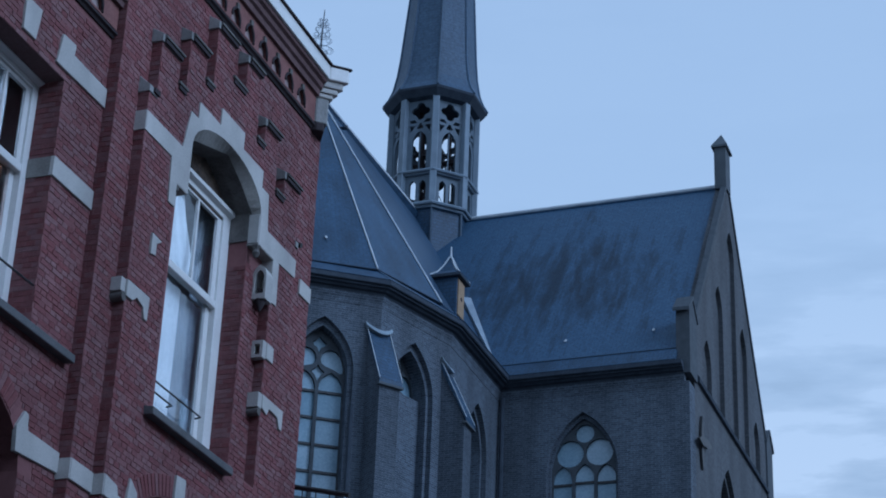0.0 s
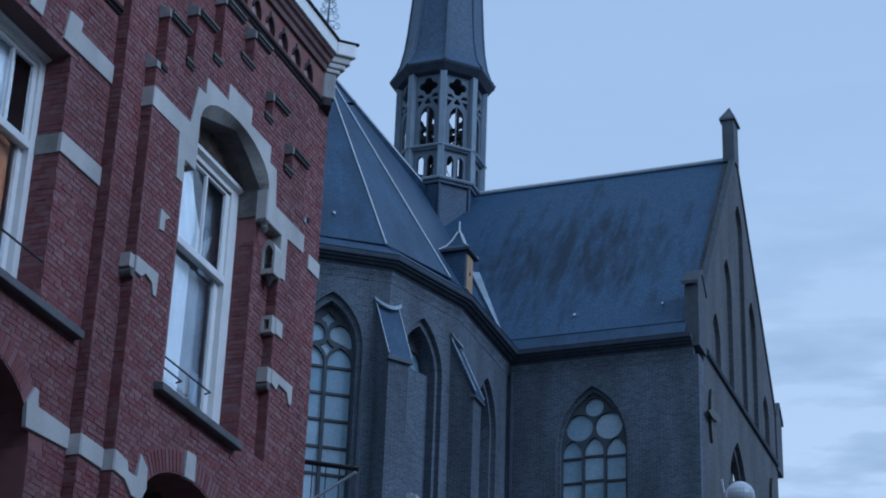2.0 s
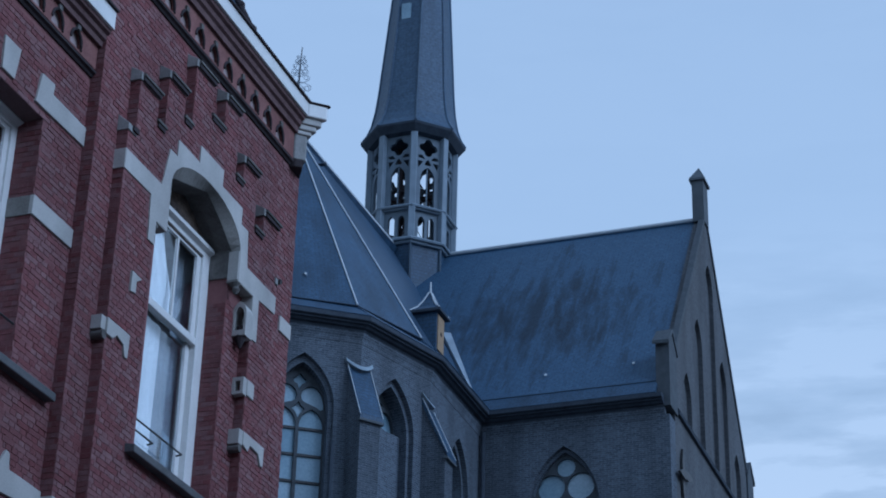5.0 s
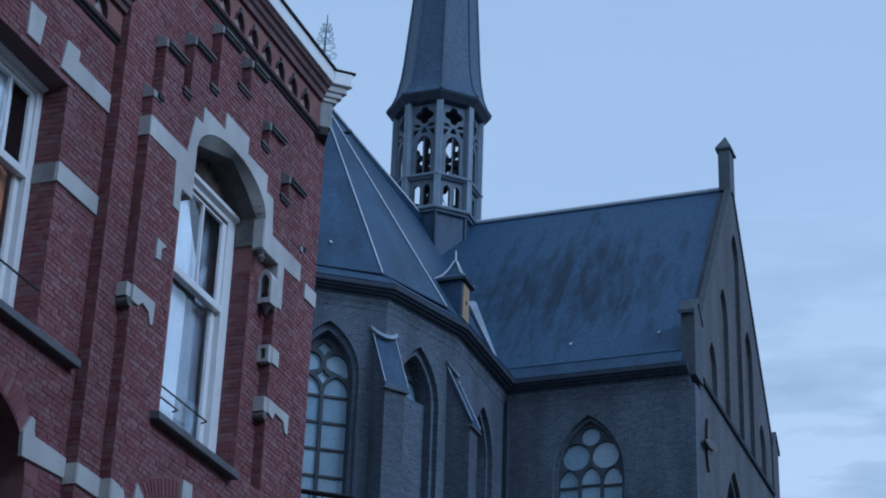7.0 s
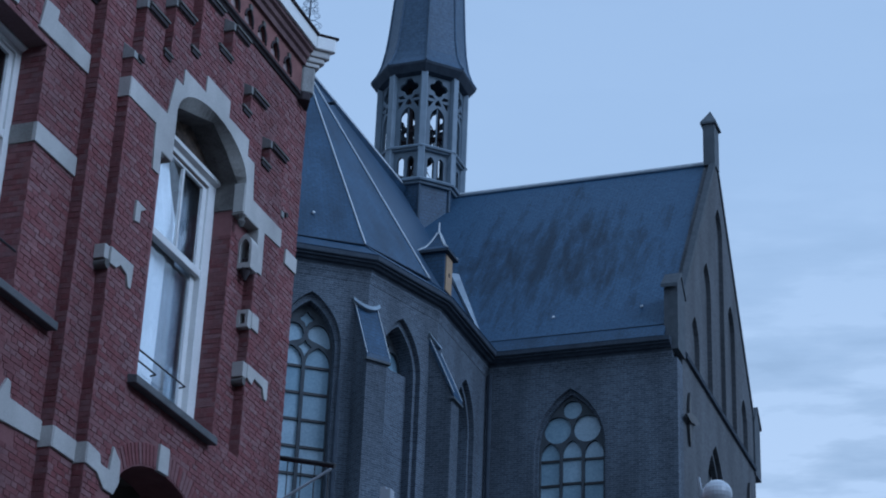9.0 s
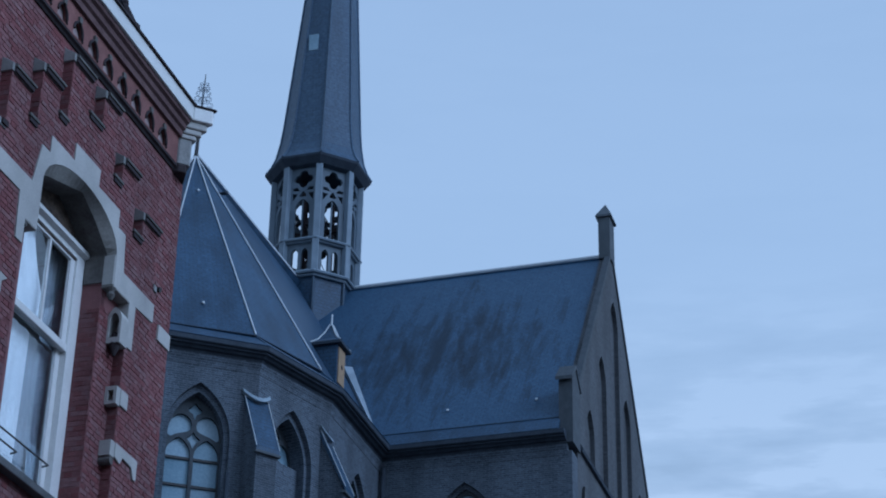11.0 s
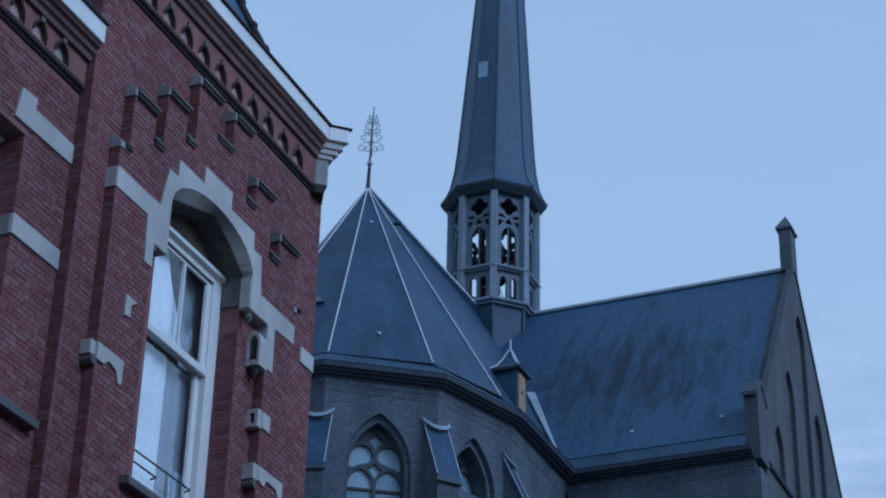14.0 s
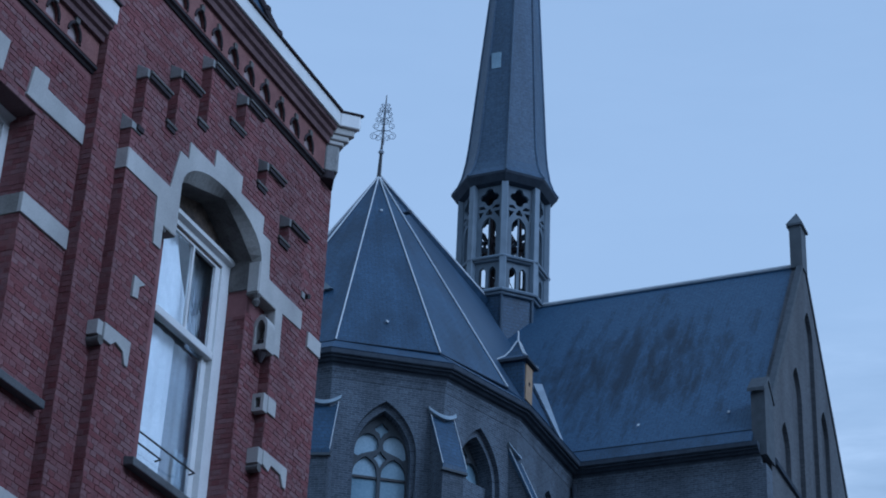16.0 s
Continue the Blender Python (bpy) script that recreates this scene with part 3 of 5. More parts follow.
M_CAPSTONE = material("grey_capstone", ((0.20, 0.20, 0.195), (0.33, 0.33, 0.32)), 5, 0.85, bump=0.25, fine=40, stain=0.4)
for a, b, top in MERLONS:
    battlement_cap(a, b, top)
for i in range(5):
    a, b, z = MERLONS[i][1], MERLONS[i + 1][0], SLOTS[i]
    part("corbel", prism([(0.13, z - 0.02), (-0.035, z - 0.02), (-0.035, z + 0.015), (0.13, z + 0.06)], a - 0.015, b + 0.015), M_CAP, house, m=F, bevel=0.004)
    part("corbel_foot", boxed(a + 0.01, b - 0.01, -0.022, 0.02, z - 0.075, z - 0.024), M_SOOT_SHADE, house, m=F)
for a, b in ((Y_BAY0 - 0.02, 14.645), (18.45, 18.53)):
    part("shoulder_cap", prism([(0.13, 12.78), (-0.02, 12.78), (-0.02, 12.86), (0.13, 12.99)], a, b), M_CAPSTONE, house, "sloped stone shoulder cap", m=F, bevel=0.006)
part("corbel_foot", boxed(14.53, 14.65, -0.045, -0.021, 12.80, 12.86), M_SOOT_SHADE, house, m=F)
part("wall_anchor", tube([(X_WALL, 18.78, 12.98), (X_WALL + 0.07, 18.78, 12.96)], 0.035, 8), M_IRON, house)


def cornice(u0, u1, z0, plane, wall_end, mould, white, top):
    """Sooty string course, arcaded frieze, brown mouldings, white fascia and dark edge, from u0 to u1; the last three give heights over z0."""
    p = -plane
    part("string_course", prism([(p, z0 + 0.02), (p - 0.02, z0 + 0.02), (p - 0.035, z0 + 0.045), (p - 0.065, z0 + 0.06), (p - 0.065, z0 + 0.09), (p, z0 + 0.11)], u0, u1), M_SOOT_SHADE, house, "sooty string course", m=F)
    holes, u = [], wall_end - 0.46
    while u - 0.14 > u0:
        holes.append([(u - 0.115, z0 + 0.135)] + pointed(u, 0.115, z0 + 0.20, 6, 0.68) + [(u + 0.115, z0 + 0.135)])
        u -= 0.403
    part("frieze_back", boxed(u0, wall_end, p - 0.004, p + 0.02, z0 + 0.10, z0 + mould), M_PLASTER, house, m=F)
    part("frieze", slab([[(u0, z0 + 0.111), (u0, z0 + mould), (wall_end, z0 + mould), (wall_end, z0 + 0.111)]] + holes, 0.045, p - 0.055), M_FRIEZE, house, "pointed-arched brick frieze", m=F)
    for loop in holes:
        top_u, top_v = max(loop, key=lambda q: q[1])
        part("arch_hood", tube([(a, p - 0.058, b) for a, b in loop[1:]], 0.019, 6), M_SOOT_SHADE, house, m=F)
        part("keystone", boxed(top_u - 0.035, top_u + 0.035, p - 0.085, p - 0.056, top_v - 0.015, top_v + 0.06), M_CAP, house, m=F)
    steps = ((0.0, 0.10), (0.34, 0.105), (0.44, 0.14), (0.70, 0.15), (0.80, 0.19), (1.0, 0.20))
    rise = white - mould
    part("moulding", prism([(p + 0.02, z0 + mould + 0.002)] + [(p - o, z0 + mould + 0.002 + (rise - 0.004) * f) for f, o in steps] + [(p + 0.02, z0 + white - 0.002)], u0, u1), M_BROWN, house, "brown stepped moulding", m=F)
    part("fascia", boxed(u0, u1, p - 0.235, p + 0.02, z0 + white, z0 + top), M_WHITE, house, "white painted fascia", m=F, bevel=0.008)
    part("roof_edge", boxed(u0, u1 + 0.01, p - 0.265, p + 0.1, z0 + top + 0.003, z0 + top + 0.03), M_SOOT_SHADE, house, m=F)


def corner_block(z0, z1, inner, tip, mat):
    """A level slice of the cornice's splayed end, from the run's own projection out to its tip."""
    out = 18.925 + 0.9 * (tip - inner)
    plan = [(-1.2, 18.925), (inner, 18.925), (tip, out), (tip - 0.01, out + 0.04), (X_WALL, Y_END + 0.01), (-1.2, Y_END + 0.01)]
    k = len(plan)
    bm = solid([(x, y, z0) for x, y in plan] + [(x, y, z1) for x, y in plan], [tuple(range(k))[::-1], tuple(range(k, 2 * k))] + [(i, (i + 1) % k, k + (i + 1) % k, k + i) for i in range(k)])
    part("corner_stone", bm, mat, house, "pale splayed corner stone of the cornice", bevel=0.015)


M_PLASTER = material("pinkish_plaster", ((0.31, 0.24, 0.235), (0.46, 0.385, 0.37)), 5, 0.85, bump=0.2, fine=40, stain=0.3)
M_FRIEZE = material("frieze_brick", ((0.15, 0.06, 0.055), (0.27, 0.13, 0.115)), 5, 0.85, bump=0.3, fine=40, stain=0.3)
Z_TOP, Z_WINGTOP = 14.76, 13.20
cornice(Y_WING, 18.92, Z_TOP, X_WALL, 18.915, 0.50, 0.745, 0.945)
cornice(4.0, Y_WING - 0.01, Z_WINGTOP, X_WING, Y_WING - 0.02, 0.40, 0.60, 0.83)
# pale splayed corner with its stepped mouldings
for z0, z1, inner, tip, mat in ((0.115, 0.495, -0.06, 0.04, M_CAPSTONE), (0.498, 0.56, -0.03, 0.09, M_STONE), (0.563, 0.64, 0.005, 0.15, M_STONE), (0.643, 0.742, 0.04, 0.21, M_STONE), (0.745, 0.945, 0.105, 0.285, M_WHITE), (0.948, 0.975, 0.135, 0.325, M_SOOT_SHADE)):
    corner_block(Z_TOP + z0, Z_TOP + z1, inner, tip + 0.015, mat)
corner_block(Z_TOP - 0.01, Z_TOP + 0.112, -0.045, 0.03, M_SOOT_SHADE)
ZR = Z_TOP + 0.96
part("roof", solid([(0.0, 13.9, ZR), (0.0, 17.45, ZR), (-8, 17.45, ZR), (-8, 13.9, ZR), (-1.25, 14.2, ZR + 2.6), (-1.25, 17.43, ZR + 2.6), (-7, 17.43, ZR + 2.6), (-7, 14.2, ZR + 2.6)],
                   [(0, 1, 2, 3), (4, 5, 6, 7), (0, 1, 5, 4), (1, 2, 6, 5), (2, 3, 7, 6), (3, 0, 4, 7)]), M_SLATE, house, "dark slate mansard roof")
part("verge", tube([(0.03, 17.45, ZR + 0.02), (-1.25, 17.44, ZR + 2.64)], 0.045, 8), M_SOOT_SHADE, house, "dark roof verge roll")
for k in range(6):
    part("crest", lathe([(0.03, ZR + 0.20 + 0.42 * k), (0.06, ZR + 0.26 + 0.42 * k), (0.055, ZR + 0.30 + 0.42 * k), (0.015, ZR + 0.35 + 0.42 * k)], 8, 0, (-0.085 - 0.2 * k, 17.45)), M_SOOT_SHADE, house)
ZW = Z_WINGTOP + 0.85
part("roof", solid([(-0.1, 4.0, ZW), (-0.1, 14.0, ZW), (-8, 14.0, ZW), (-8, 4.0, ZW), (-1.5, 4.0, ZW + 3), (-1.5, 14.0, ZW + 3), (-7, 14.0, ZW + 3), (-7, 4.0, ZW + 3)],
                   [(0, 1, 2, 3), (4, 5, 6, 7), (0, 1, 5, 4), (1, 2, 6, 5), (2, 3, 7, 6), (3, 0, 4, 7)]), M_SLATE, house)


def sash_window(y0, y1, z0, zmid, z1, x, mullion, side, stile):
    """A white two-light sash window set back in the wall, with glass, and what hangs behind it."""
    win = part("window", slab([[(y0, z0), (y0, z1), (y1, z1), (y1, z0)], [(y0 + side, z0 + 0.08), (y0 + side, z1 - 0.12), (y1 - side, z1 - 0.12), (y1 - side, z0 + 0.08)]], 0.12, -x), M_WHITE, house, "white painted sash window", m=F, bevel=0.008)
    a, b, lo, hi = y0 + side, y1 - side, z0 + 0.08, z1 - 0.12
    def sash(u0, u1, v0, v1, depth, bars):
        holes, edges = [], [u0 + stile] + [e for m in bars for e in (m - 0.02, m + 0.02)] + [u1 - stile]
        for c, d in zip(edges[::2], edges[1::2]):
            holes.append([(c, v0 + 0.06), (c, v1 - 0.05), (d, v1 - 0.05), (d, v0 + 0.06)])
            g = part("pane", boxed(c - 0.01, d + 0.01, depth + 0.018, depth + 0.024, v0 + 0.05, v1 - 0.04), M_GLASS, win, m=F)
            g.visible_shadow = False
        part("sash", slab([[(u0, v0), (u0, v1), (u1, v1), (u1, v0)]] + holes, 0.045, depth), M_WHITE, win, m=F, bevel=0.005)
    sash(a, b, zmid, hi, -x + 0.03, [mullion])
    sash(a, b, lo, zmid + 0.02, -x + 0.08, [])
    part("meeting_rail", boxed(a, b, -x + 0.005, -x + 0.07, zmid - 0.05, zmid + 0.045), M_WHITE, win, m=F, bevel=0.008)
    part("head_rail", prism([(-x, z1 - 0.06), (-x - 0.06, z1 - 0.03), (-x - 0.06, z1 + 0.02), (-x + 0.1, z1 + 0.02), (-x + 0.1, z1 - 0.06)], y0, y1), M_WHITE, win, m=F)
    return win


def room(y0, y1, z0, z1, x, label):
    bm = boxed(x - 3.0, x, y0, y1, z0, z1)
    bm.faces.ensure_lookup_table()
    bmesh.ops.delete(bm, geom=[f for f in bm.faces if f.calc_center_median().x > x - 0.01], context="FACES")
    return part("room_lining", bm, M_ROOM, house, label)


def drape(y0, y1, z0, z1, x, sag, mat, label):
    """A hanging curtain with folds; its free edge swings in by sag towards the foot."""
    bm = bmesh.new()
    n, k = 40, 14
    grid = []
    for j in range(k + 1):
        t = j / k
        right = y1 - sag * math.sin(t * math.pi * 0.5) ** 2
        grid.append([bm.verts.new((x + 0.008 * math.sin(i * 0.9 + 0.4 * math.sin(3 * t)), y0 + (right - y0) * i / n, z1 + (z0 - z1) * t)) for i in range(n + 1)])
    for a, b in zip(grid, grid[1:]):
        for i in range(n):
            bm.faces.new((a[i], a[i + 1], b[i + 1], b[i]))
    back = bmesh.ops.extrude_face_region(bm, geom=bm.faces[:])
    bmesh.ops.translate(bm, vec=(-0.006, 0, 0), verts=[g for g in back["geom"] if isinstance(g, bmesh.types.BMVert)])
    ob = new("curtain", finish(bm, "curtain", mat))
    return tagged(ob, label, "curtain")


sash_window(15.52, 17.41, 9.40, 11.47, 12.74, -0.38, 16.62, 0.19, 0.10)
room(15.3, 17.7, 9.2, 12.9, -0.52, "dim room behind the bay window")
# pale cloth here also paints the bright sky reflection on the panes
drape(15.35, 16.46, 11.5, 12.70, -0.53, -0.42, M_CURTAIN_SKY, "white curtain drawn aside behind the bay window, doubling as sky reflection")
drape(15.35, 16.70, 9.40, 11.44, -0.58, 0.02, M_CURTAIN_SKY, "white sheet standing in for sky reflected in the lower sash")
sash_window(11.3, 13.21, 9.5, 11.19, 12.25, -0.56, 12.66, 0.10, 0.08)
room(11.1, 13.4, 9.3, 12.5, -0.70, "dim room behind the wing window")
# blue-grey sheets paint the softer reflections on the glass
drape(16.62, 17.66, 9.43, 11.44, -0.605, 0.0, M_DRAPE_SKY, "dim blue-grey sheet standing in for soft reflection in the lower sash")
drape(16.92, 17.64, 9.42, 10.22, -0.56, 0.0, M_FLASH, "grey net curtain low behind the lower sash")
drape(16.98, 17.50, 11.5, 12.70, -0.62, 0.12, M_DRAPE_SKY, "dim blue-grey drape doubling as grey reflection in the upper lights")
drape(11.3, 12.84, 11.28, 12.46, -0.685, 0.0, M_CURTAIN_SKY, "white curtain behind the wing window's upper lights, doubling as sky reflection")
drape(11.3, 13.05, 10.35, 11.2, -0.75, 0.0, M_SHUTTER, "orange-brown blind behind the wing window")
drape(11.3, 13.05, 9.55, 10.33, -0.74, 0.0, M_POST, "grey lower blind behind the wing window")
room(15.0, 17.3, 5.5, 8.9, -0.52, "dim room behind the lower arch")
room(11.1, 13.4, 5.5, 8.9, -0.70, "dim room behind the lower wing arch")
for y0, y1, z, plane in ((15.12, 17.08, 9.36, X_BAY), (11.0, 13.92, 9.46, X_WING)):
    p = -plane
    part("sill", prism([(p + 0.4, z - 0.10), (p - 0.12, z - 0.14), (p - 0.12, z - 0.05), (p + 0.4, z + 0.03)], y0, y1), M_DARKSTONE, house, "dark bluestone window sill", m=F, bevel=0.01)
for z, end in ((9.94, 17.0), (9.81, 16.3)):
    rail = new("window_rail", finish(tube([(-0.32, 15.55, z), (-0.32, end, z), (-0.40, end + 0.02, z)], 0.011, 6), "window_rail", M_IRON))
    tagged(rail, "thin dark iron bar across the window", "rail", group="window rails")
rail = new("window_rail", finish(tube([(-0.29, 11.25, 9.88), (-0.29, 13.2, 9.88)], 0.012, 6), "window_rail", M_IRON))
tagged(rail, "thin dark iron bar across the wing window", "rail", group="window rails")

# ---- the church ----
XC, YC, RW, RC = -14.75, 49.6, 5.25, 5.70
Z_EAVE, Z_RIDGE, Y_RIDGE = 26.3, 35.85, 60.7
Y_TW, Y_TE, X_GAB = 54.3, 53.9, -3.3
Y_FAR = 2 * Y_RIDGE - Y_TW
church = thing("church", "grey-brown brick Gothic church with slate roofs", "church", at=(XC, 60, 0))


def ring_point(r, angle):
    a = radians(angle)
    return XC + r * math.sin(a), YC - r * math.cos(a)


def church_window(parent, m, c, half, bottom, spring, lights, depth=0.5, k=1.0):
    """Stone tracery with glass behind it; panes between the bars are pieces of their own."""
    inner = opening(c, half, bottom, spring, k)
    holes = []
    w = 2 * half / lights
    rise = 2 * half * k * math.sin(math.acos((2 * half * k - half) / (2 * half * k)))
    if lights == 2:
        for i in range(2):
            u = c - half + w * (i + 0.5)
            k_side = 1 if i else -1
            holes.append(opening(u, w / 2 - 0.05, bottom + 0.05, spring - 0.43, 0.8, 6))
            lobe = [(0.74, 0.13), (0.735, 0.30), (0.70, 0.46), (0.64, 0.62), (0.53, 0.74), (0.38, 0.80), (0.22, 0.76), (0.10, 0.64), (0.06, 0.48), (0.09, 0.34), (0.20, 0.27), (0.36, 0.22), (0.52, 0.16), (0.64, 0.08)]
            holes.append([(c + k_side * a * half / 0.8, spring + b) for a, b in lobe])
        holes.append([(c + a, spring + b) for a, b in ((0, 0.30), (0.07, 0.18), (0.20, 0.08), (0.08, -0.04), (0, -0.22), (-0.08, -0.04), (-0.20, 0.08), (-0.07, 0.18))])
        holes.append([(c + a, spring + b) for a, b in ((0, 0.62), (0.06, 0.82), (0.17, 0.88), (0.20, 0.98), (0.11, 1.04), (0, 1.17), (-0.11, 1.04), (-0.20, 0.98), (-0.17, 0.88), (-0.06, 0.82))])
    else:
        for i in range(3):
            u = c - half + w * (i + 0.5)
            holes.append(opening(u, w / 2 - 0.045, bottom + 0.05, spring - 0.16 + (0.0 if i != 1 else 0.04), 0.85, 6))
        for s in (-1, 1):
            holes.append(circle(c + s * half * 0.45, spring + 0.72, half * 0.42, 20))
        holes.append(circle(c, spring + 1.37, half * 0.29, 16))
    win = part("window", slab([inner] + holes, 0.16, depth - 0.22), M_TRACERY, parent, "pointed window with dark stone tracery", m=m)
    for hole in holes:
        us, vs = [u for u, v in hole], [v for u, v in hole]
        if max(vs) - min(vs) < 1.5:
            part("pane", slab([hole], 0.03, depth - 0.12), M_LEADED, win, m=m)
            continue
        z = max(vs)
        steps = [max(vs) - 0.60]
        while steps[-1] - 0.80 > min(vs):
            steps.append(steps[-1] - 0.80)
        steps.append(min(vs))
        lo_u, hi_u = min(us), max(us)
        head = [(u, v) for u, v in hole if v > steps[0]]
        part("pane", slab([[(lo_u, steps[0])] + [q for q in head] + [(hi_u, steps[0])]], 0.03, depth - 0.12), M_LEADED, win, m=m)
        for top, low in zip(steps, steps[1:]):
            part("pane", boxed(lo_u, hi_u, depth - 0.12, depth - 0.09, low, top), M_LEADED, win, m=m)
            part("bar", boxed(lo_u, hi_u, depth - 0.18, depth - 0.125, top - 0.035, top + 0.035), M_IRON, win, m=m)
    return win


def church_wall(m, u0, u1, z1, window=None, depth=0.5, splay=0.13, blind=None):
    """A wall in its own frame; window = centre, half width, sill, springing, lights."""
    loops = [[(u0, 0), (u0, z1), (u1, z1), (u1, 0)]]
    if window:
        c, half, bottom, spring, lights = window
        loops.append(opening(c, half + splay, bottom, spring, 1.0))
    wall = part("wall", slab(loops, depth + 0.2), M_CBRICK, church, m=m)
    if window:
        jamb = slab([opening(c, half + splay - 0.005, bottom, spring, 1.0), opening(c, half, bottom + 0.02, spring, 1.0)], depth, 0.16)
        part("jamb", jamb, M_CBRICK, church, m=m)
        church_window(church, m, c, half, bottom, spring, lights, depth)
        # dark sheet added behind the window in place of the unlit interior
        part("dark_backing", boxed(c - half - 0.3, c + half + 0.3, depth + 0.17, depth + 0.22, bottom - 0.2, spring + 2.4), M_SOOT_SHADE, church, m=m)
        if blind:
            part("blind_panel", boxed(c - half + 0.002, c + half - 0.002, depth - 0.42, depth - 0.24, bottom + 0.03, blind), M_CBRICK, church, "bricked-up lower part of a window", m=m)
    return wall


FACET = 2 * RW * math.sin(radians(18))
APOTHEM = RW * math.cos(radians(18))
for phi in (-72, -36, 0, 36, 72):
    a = radians(phi)
    m = facing(phi, XC + APOTHEM * math.sin(a), YC - APOTHEM * math.cos(a))
    church_wall(m, -FACET / 2, FACET / 2, 25.75, (-0.03, 0.80, 14.0, 23.5, 2), 0.85 if abs(phi) == 72 else 0.7, blind=23.6 if abs(phi) == 72 else None)
for s in (1, -1):
    m = facing(90 * s, XC + s * RW, 51.95)
    church_wall(m, -2.35, 2.35, 25.75, (0.35 * s, 0.75, 14.0, 23.3, 2), 1.1)


TAN9, TAN18 = math.tan(radians(9)), math.tan(radians(18))


def cornice_run(m, u0, u1, m0=0.0, m1=0.0):
    """Church eaves: brick corbel courses, a moulded cornice darkened as shade, the gutter lip."""
    part("corbel_course", prism([(0.2, 25.62), (-0.012, 25.62), (-0.03, 25.76), (-0.07, 25.88), (-0.075, 25.96), (0.2, 25.96)], u0, u1, m0, m1), M_CBRICK, church, m=m)
    # dark colour here paints the shadow band below the gutter
    part("cornice", prism([(0.2, 25.963), (-0.08, 25.963), (-0.10, 26.03), (-0.20, 26.05), (-0.24, 26.11), (-0.34, 26.12), (-0.34, 26.17), (0.2, 26.17)], u0, u1, m0, m1), M_GUTTER, church, "moulded eaves cornice, dark to stand in for its shade", m=m)
    part("gutter", prism([(0.2, 26.173), (-0.40, 26.173), (-0.43, 26.2), (-0.43, 26.33), (-0.38, 26.34), (0.2, 26.36)], u0, u1, m0, m1), M_GUTTER, church, m=m)


for phi in (-72, -36, 0, 36, 72):
    a = radians(phi)
    cornice_run(facing(phi, XC + APOTHEM * math.sin(a), YC - APOTHEM * math.cos(a)), -FACET / 2, FACET / 2, TAN9 if phi == -72 else TAN18, TAN9 if phi == 72 else TAN18)
cornice_run(facing(90, XC + RW, 0), YC, Y_TW, TAN9, 0)
cornice_run(facing(-90, XC - RW, 0), -Y_TW, -YC, 0, TAN9)
cornice_run(facing(0, 0, Y_TW), XC + RW, X_GAB - 0.15)
cornice_run(facing(0, 0, Y_TW), 2 * XC - X_GAB, XC - RW)

# transept: east walls, gables, far walls
TW = (-6.74, 1.06, 14.0, 23.05, 3)
church_wall(facing(0, 0, Y_TW), XC + RW, X_GAB, 25.75, TW, splay=0.09)
church_wall(facing(0, 0, Y_TW), 2 * XC - X_GAB, XC - RW, 25.75)
part("wall", boxed(2 * XC - X_GAB + 0.2, X_GAB - 0.2, Y_FAR - 0.7, Y_FAR, 0, 25.75), M_CBRICK, church)
GABLE = [(Y_TW + 0.702, 0), (Y_TW + 0.702, 27.9), (Y_RIDGE - 0.1, Z_RIDGE - 0.02), (Y_RIDGE + 0.1, Z_RIDGE - 0.02), (Y_FAR - 0.702, 27.9), (Y_FAR - 0.702, 0)]
LANCETS = [(-3.78, 26.42, 27.28, 0.55), (-1.86, 26.42, 30.05, 0.58), (0.26, 26.42, 33.1, 0.60), (2.03, 26.42, 30.12, 0.58), (3.95, 26.42, 27.4, 0.52)]
GABLE_WIN = (-0.98, 1.45, 14.0, 21.98)
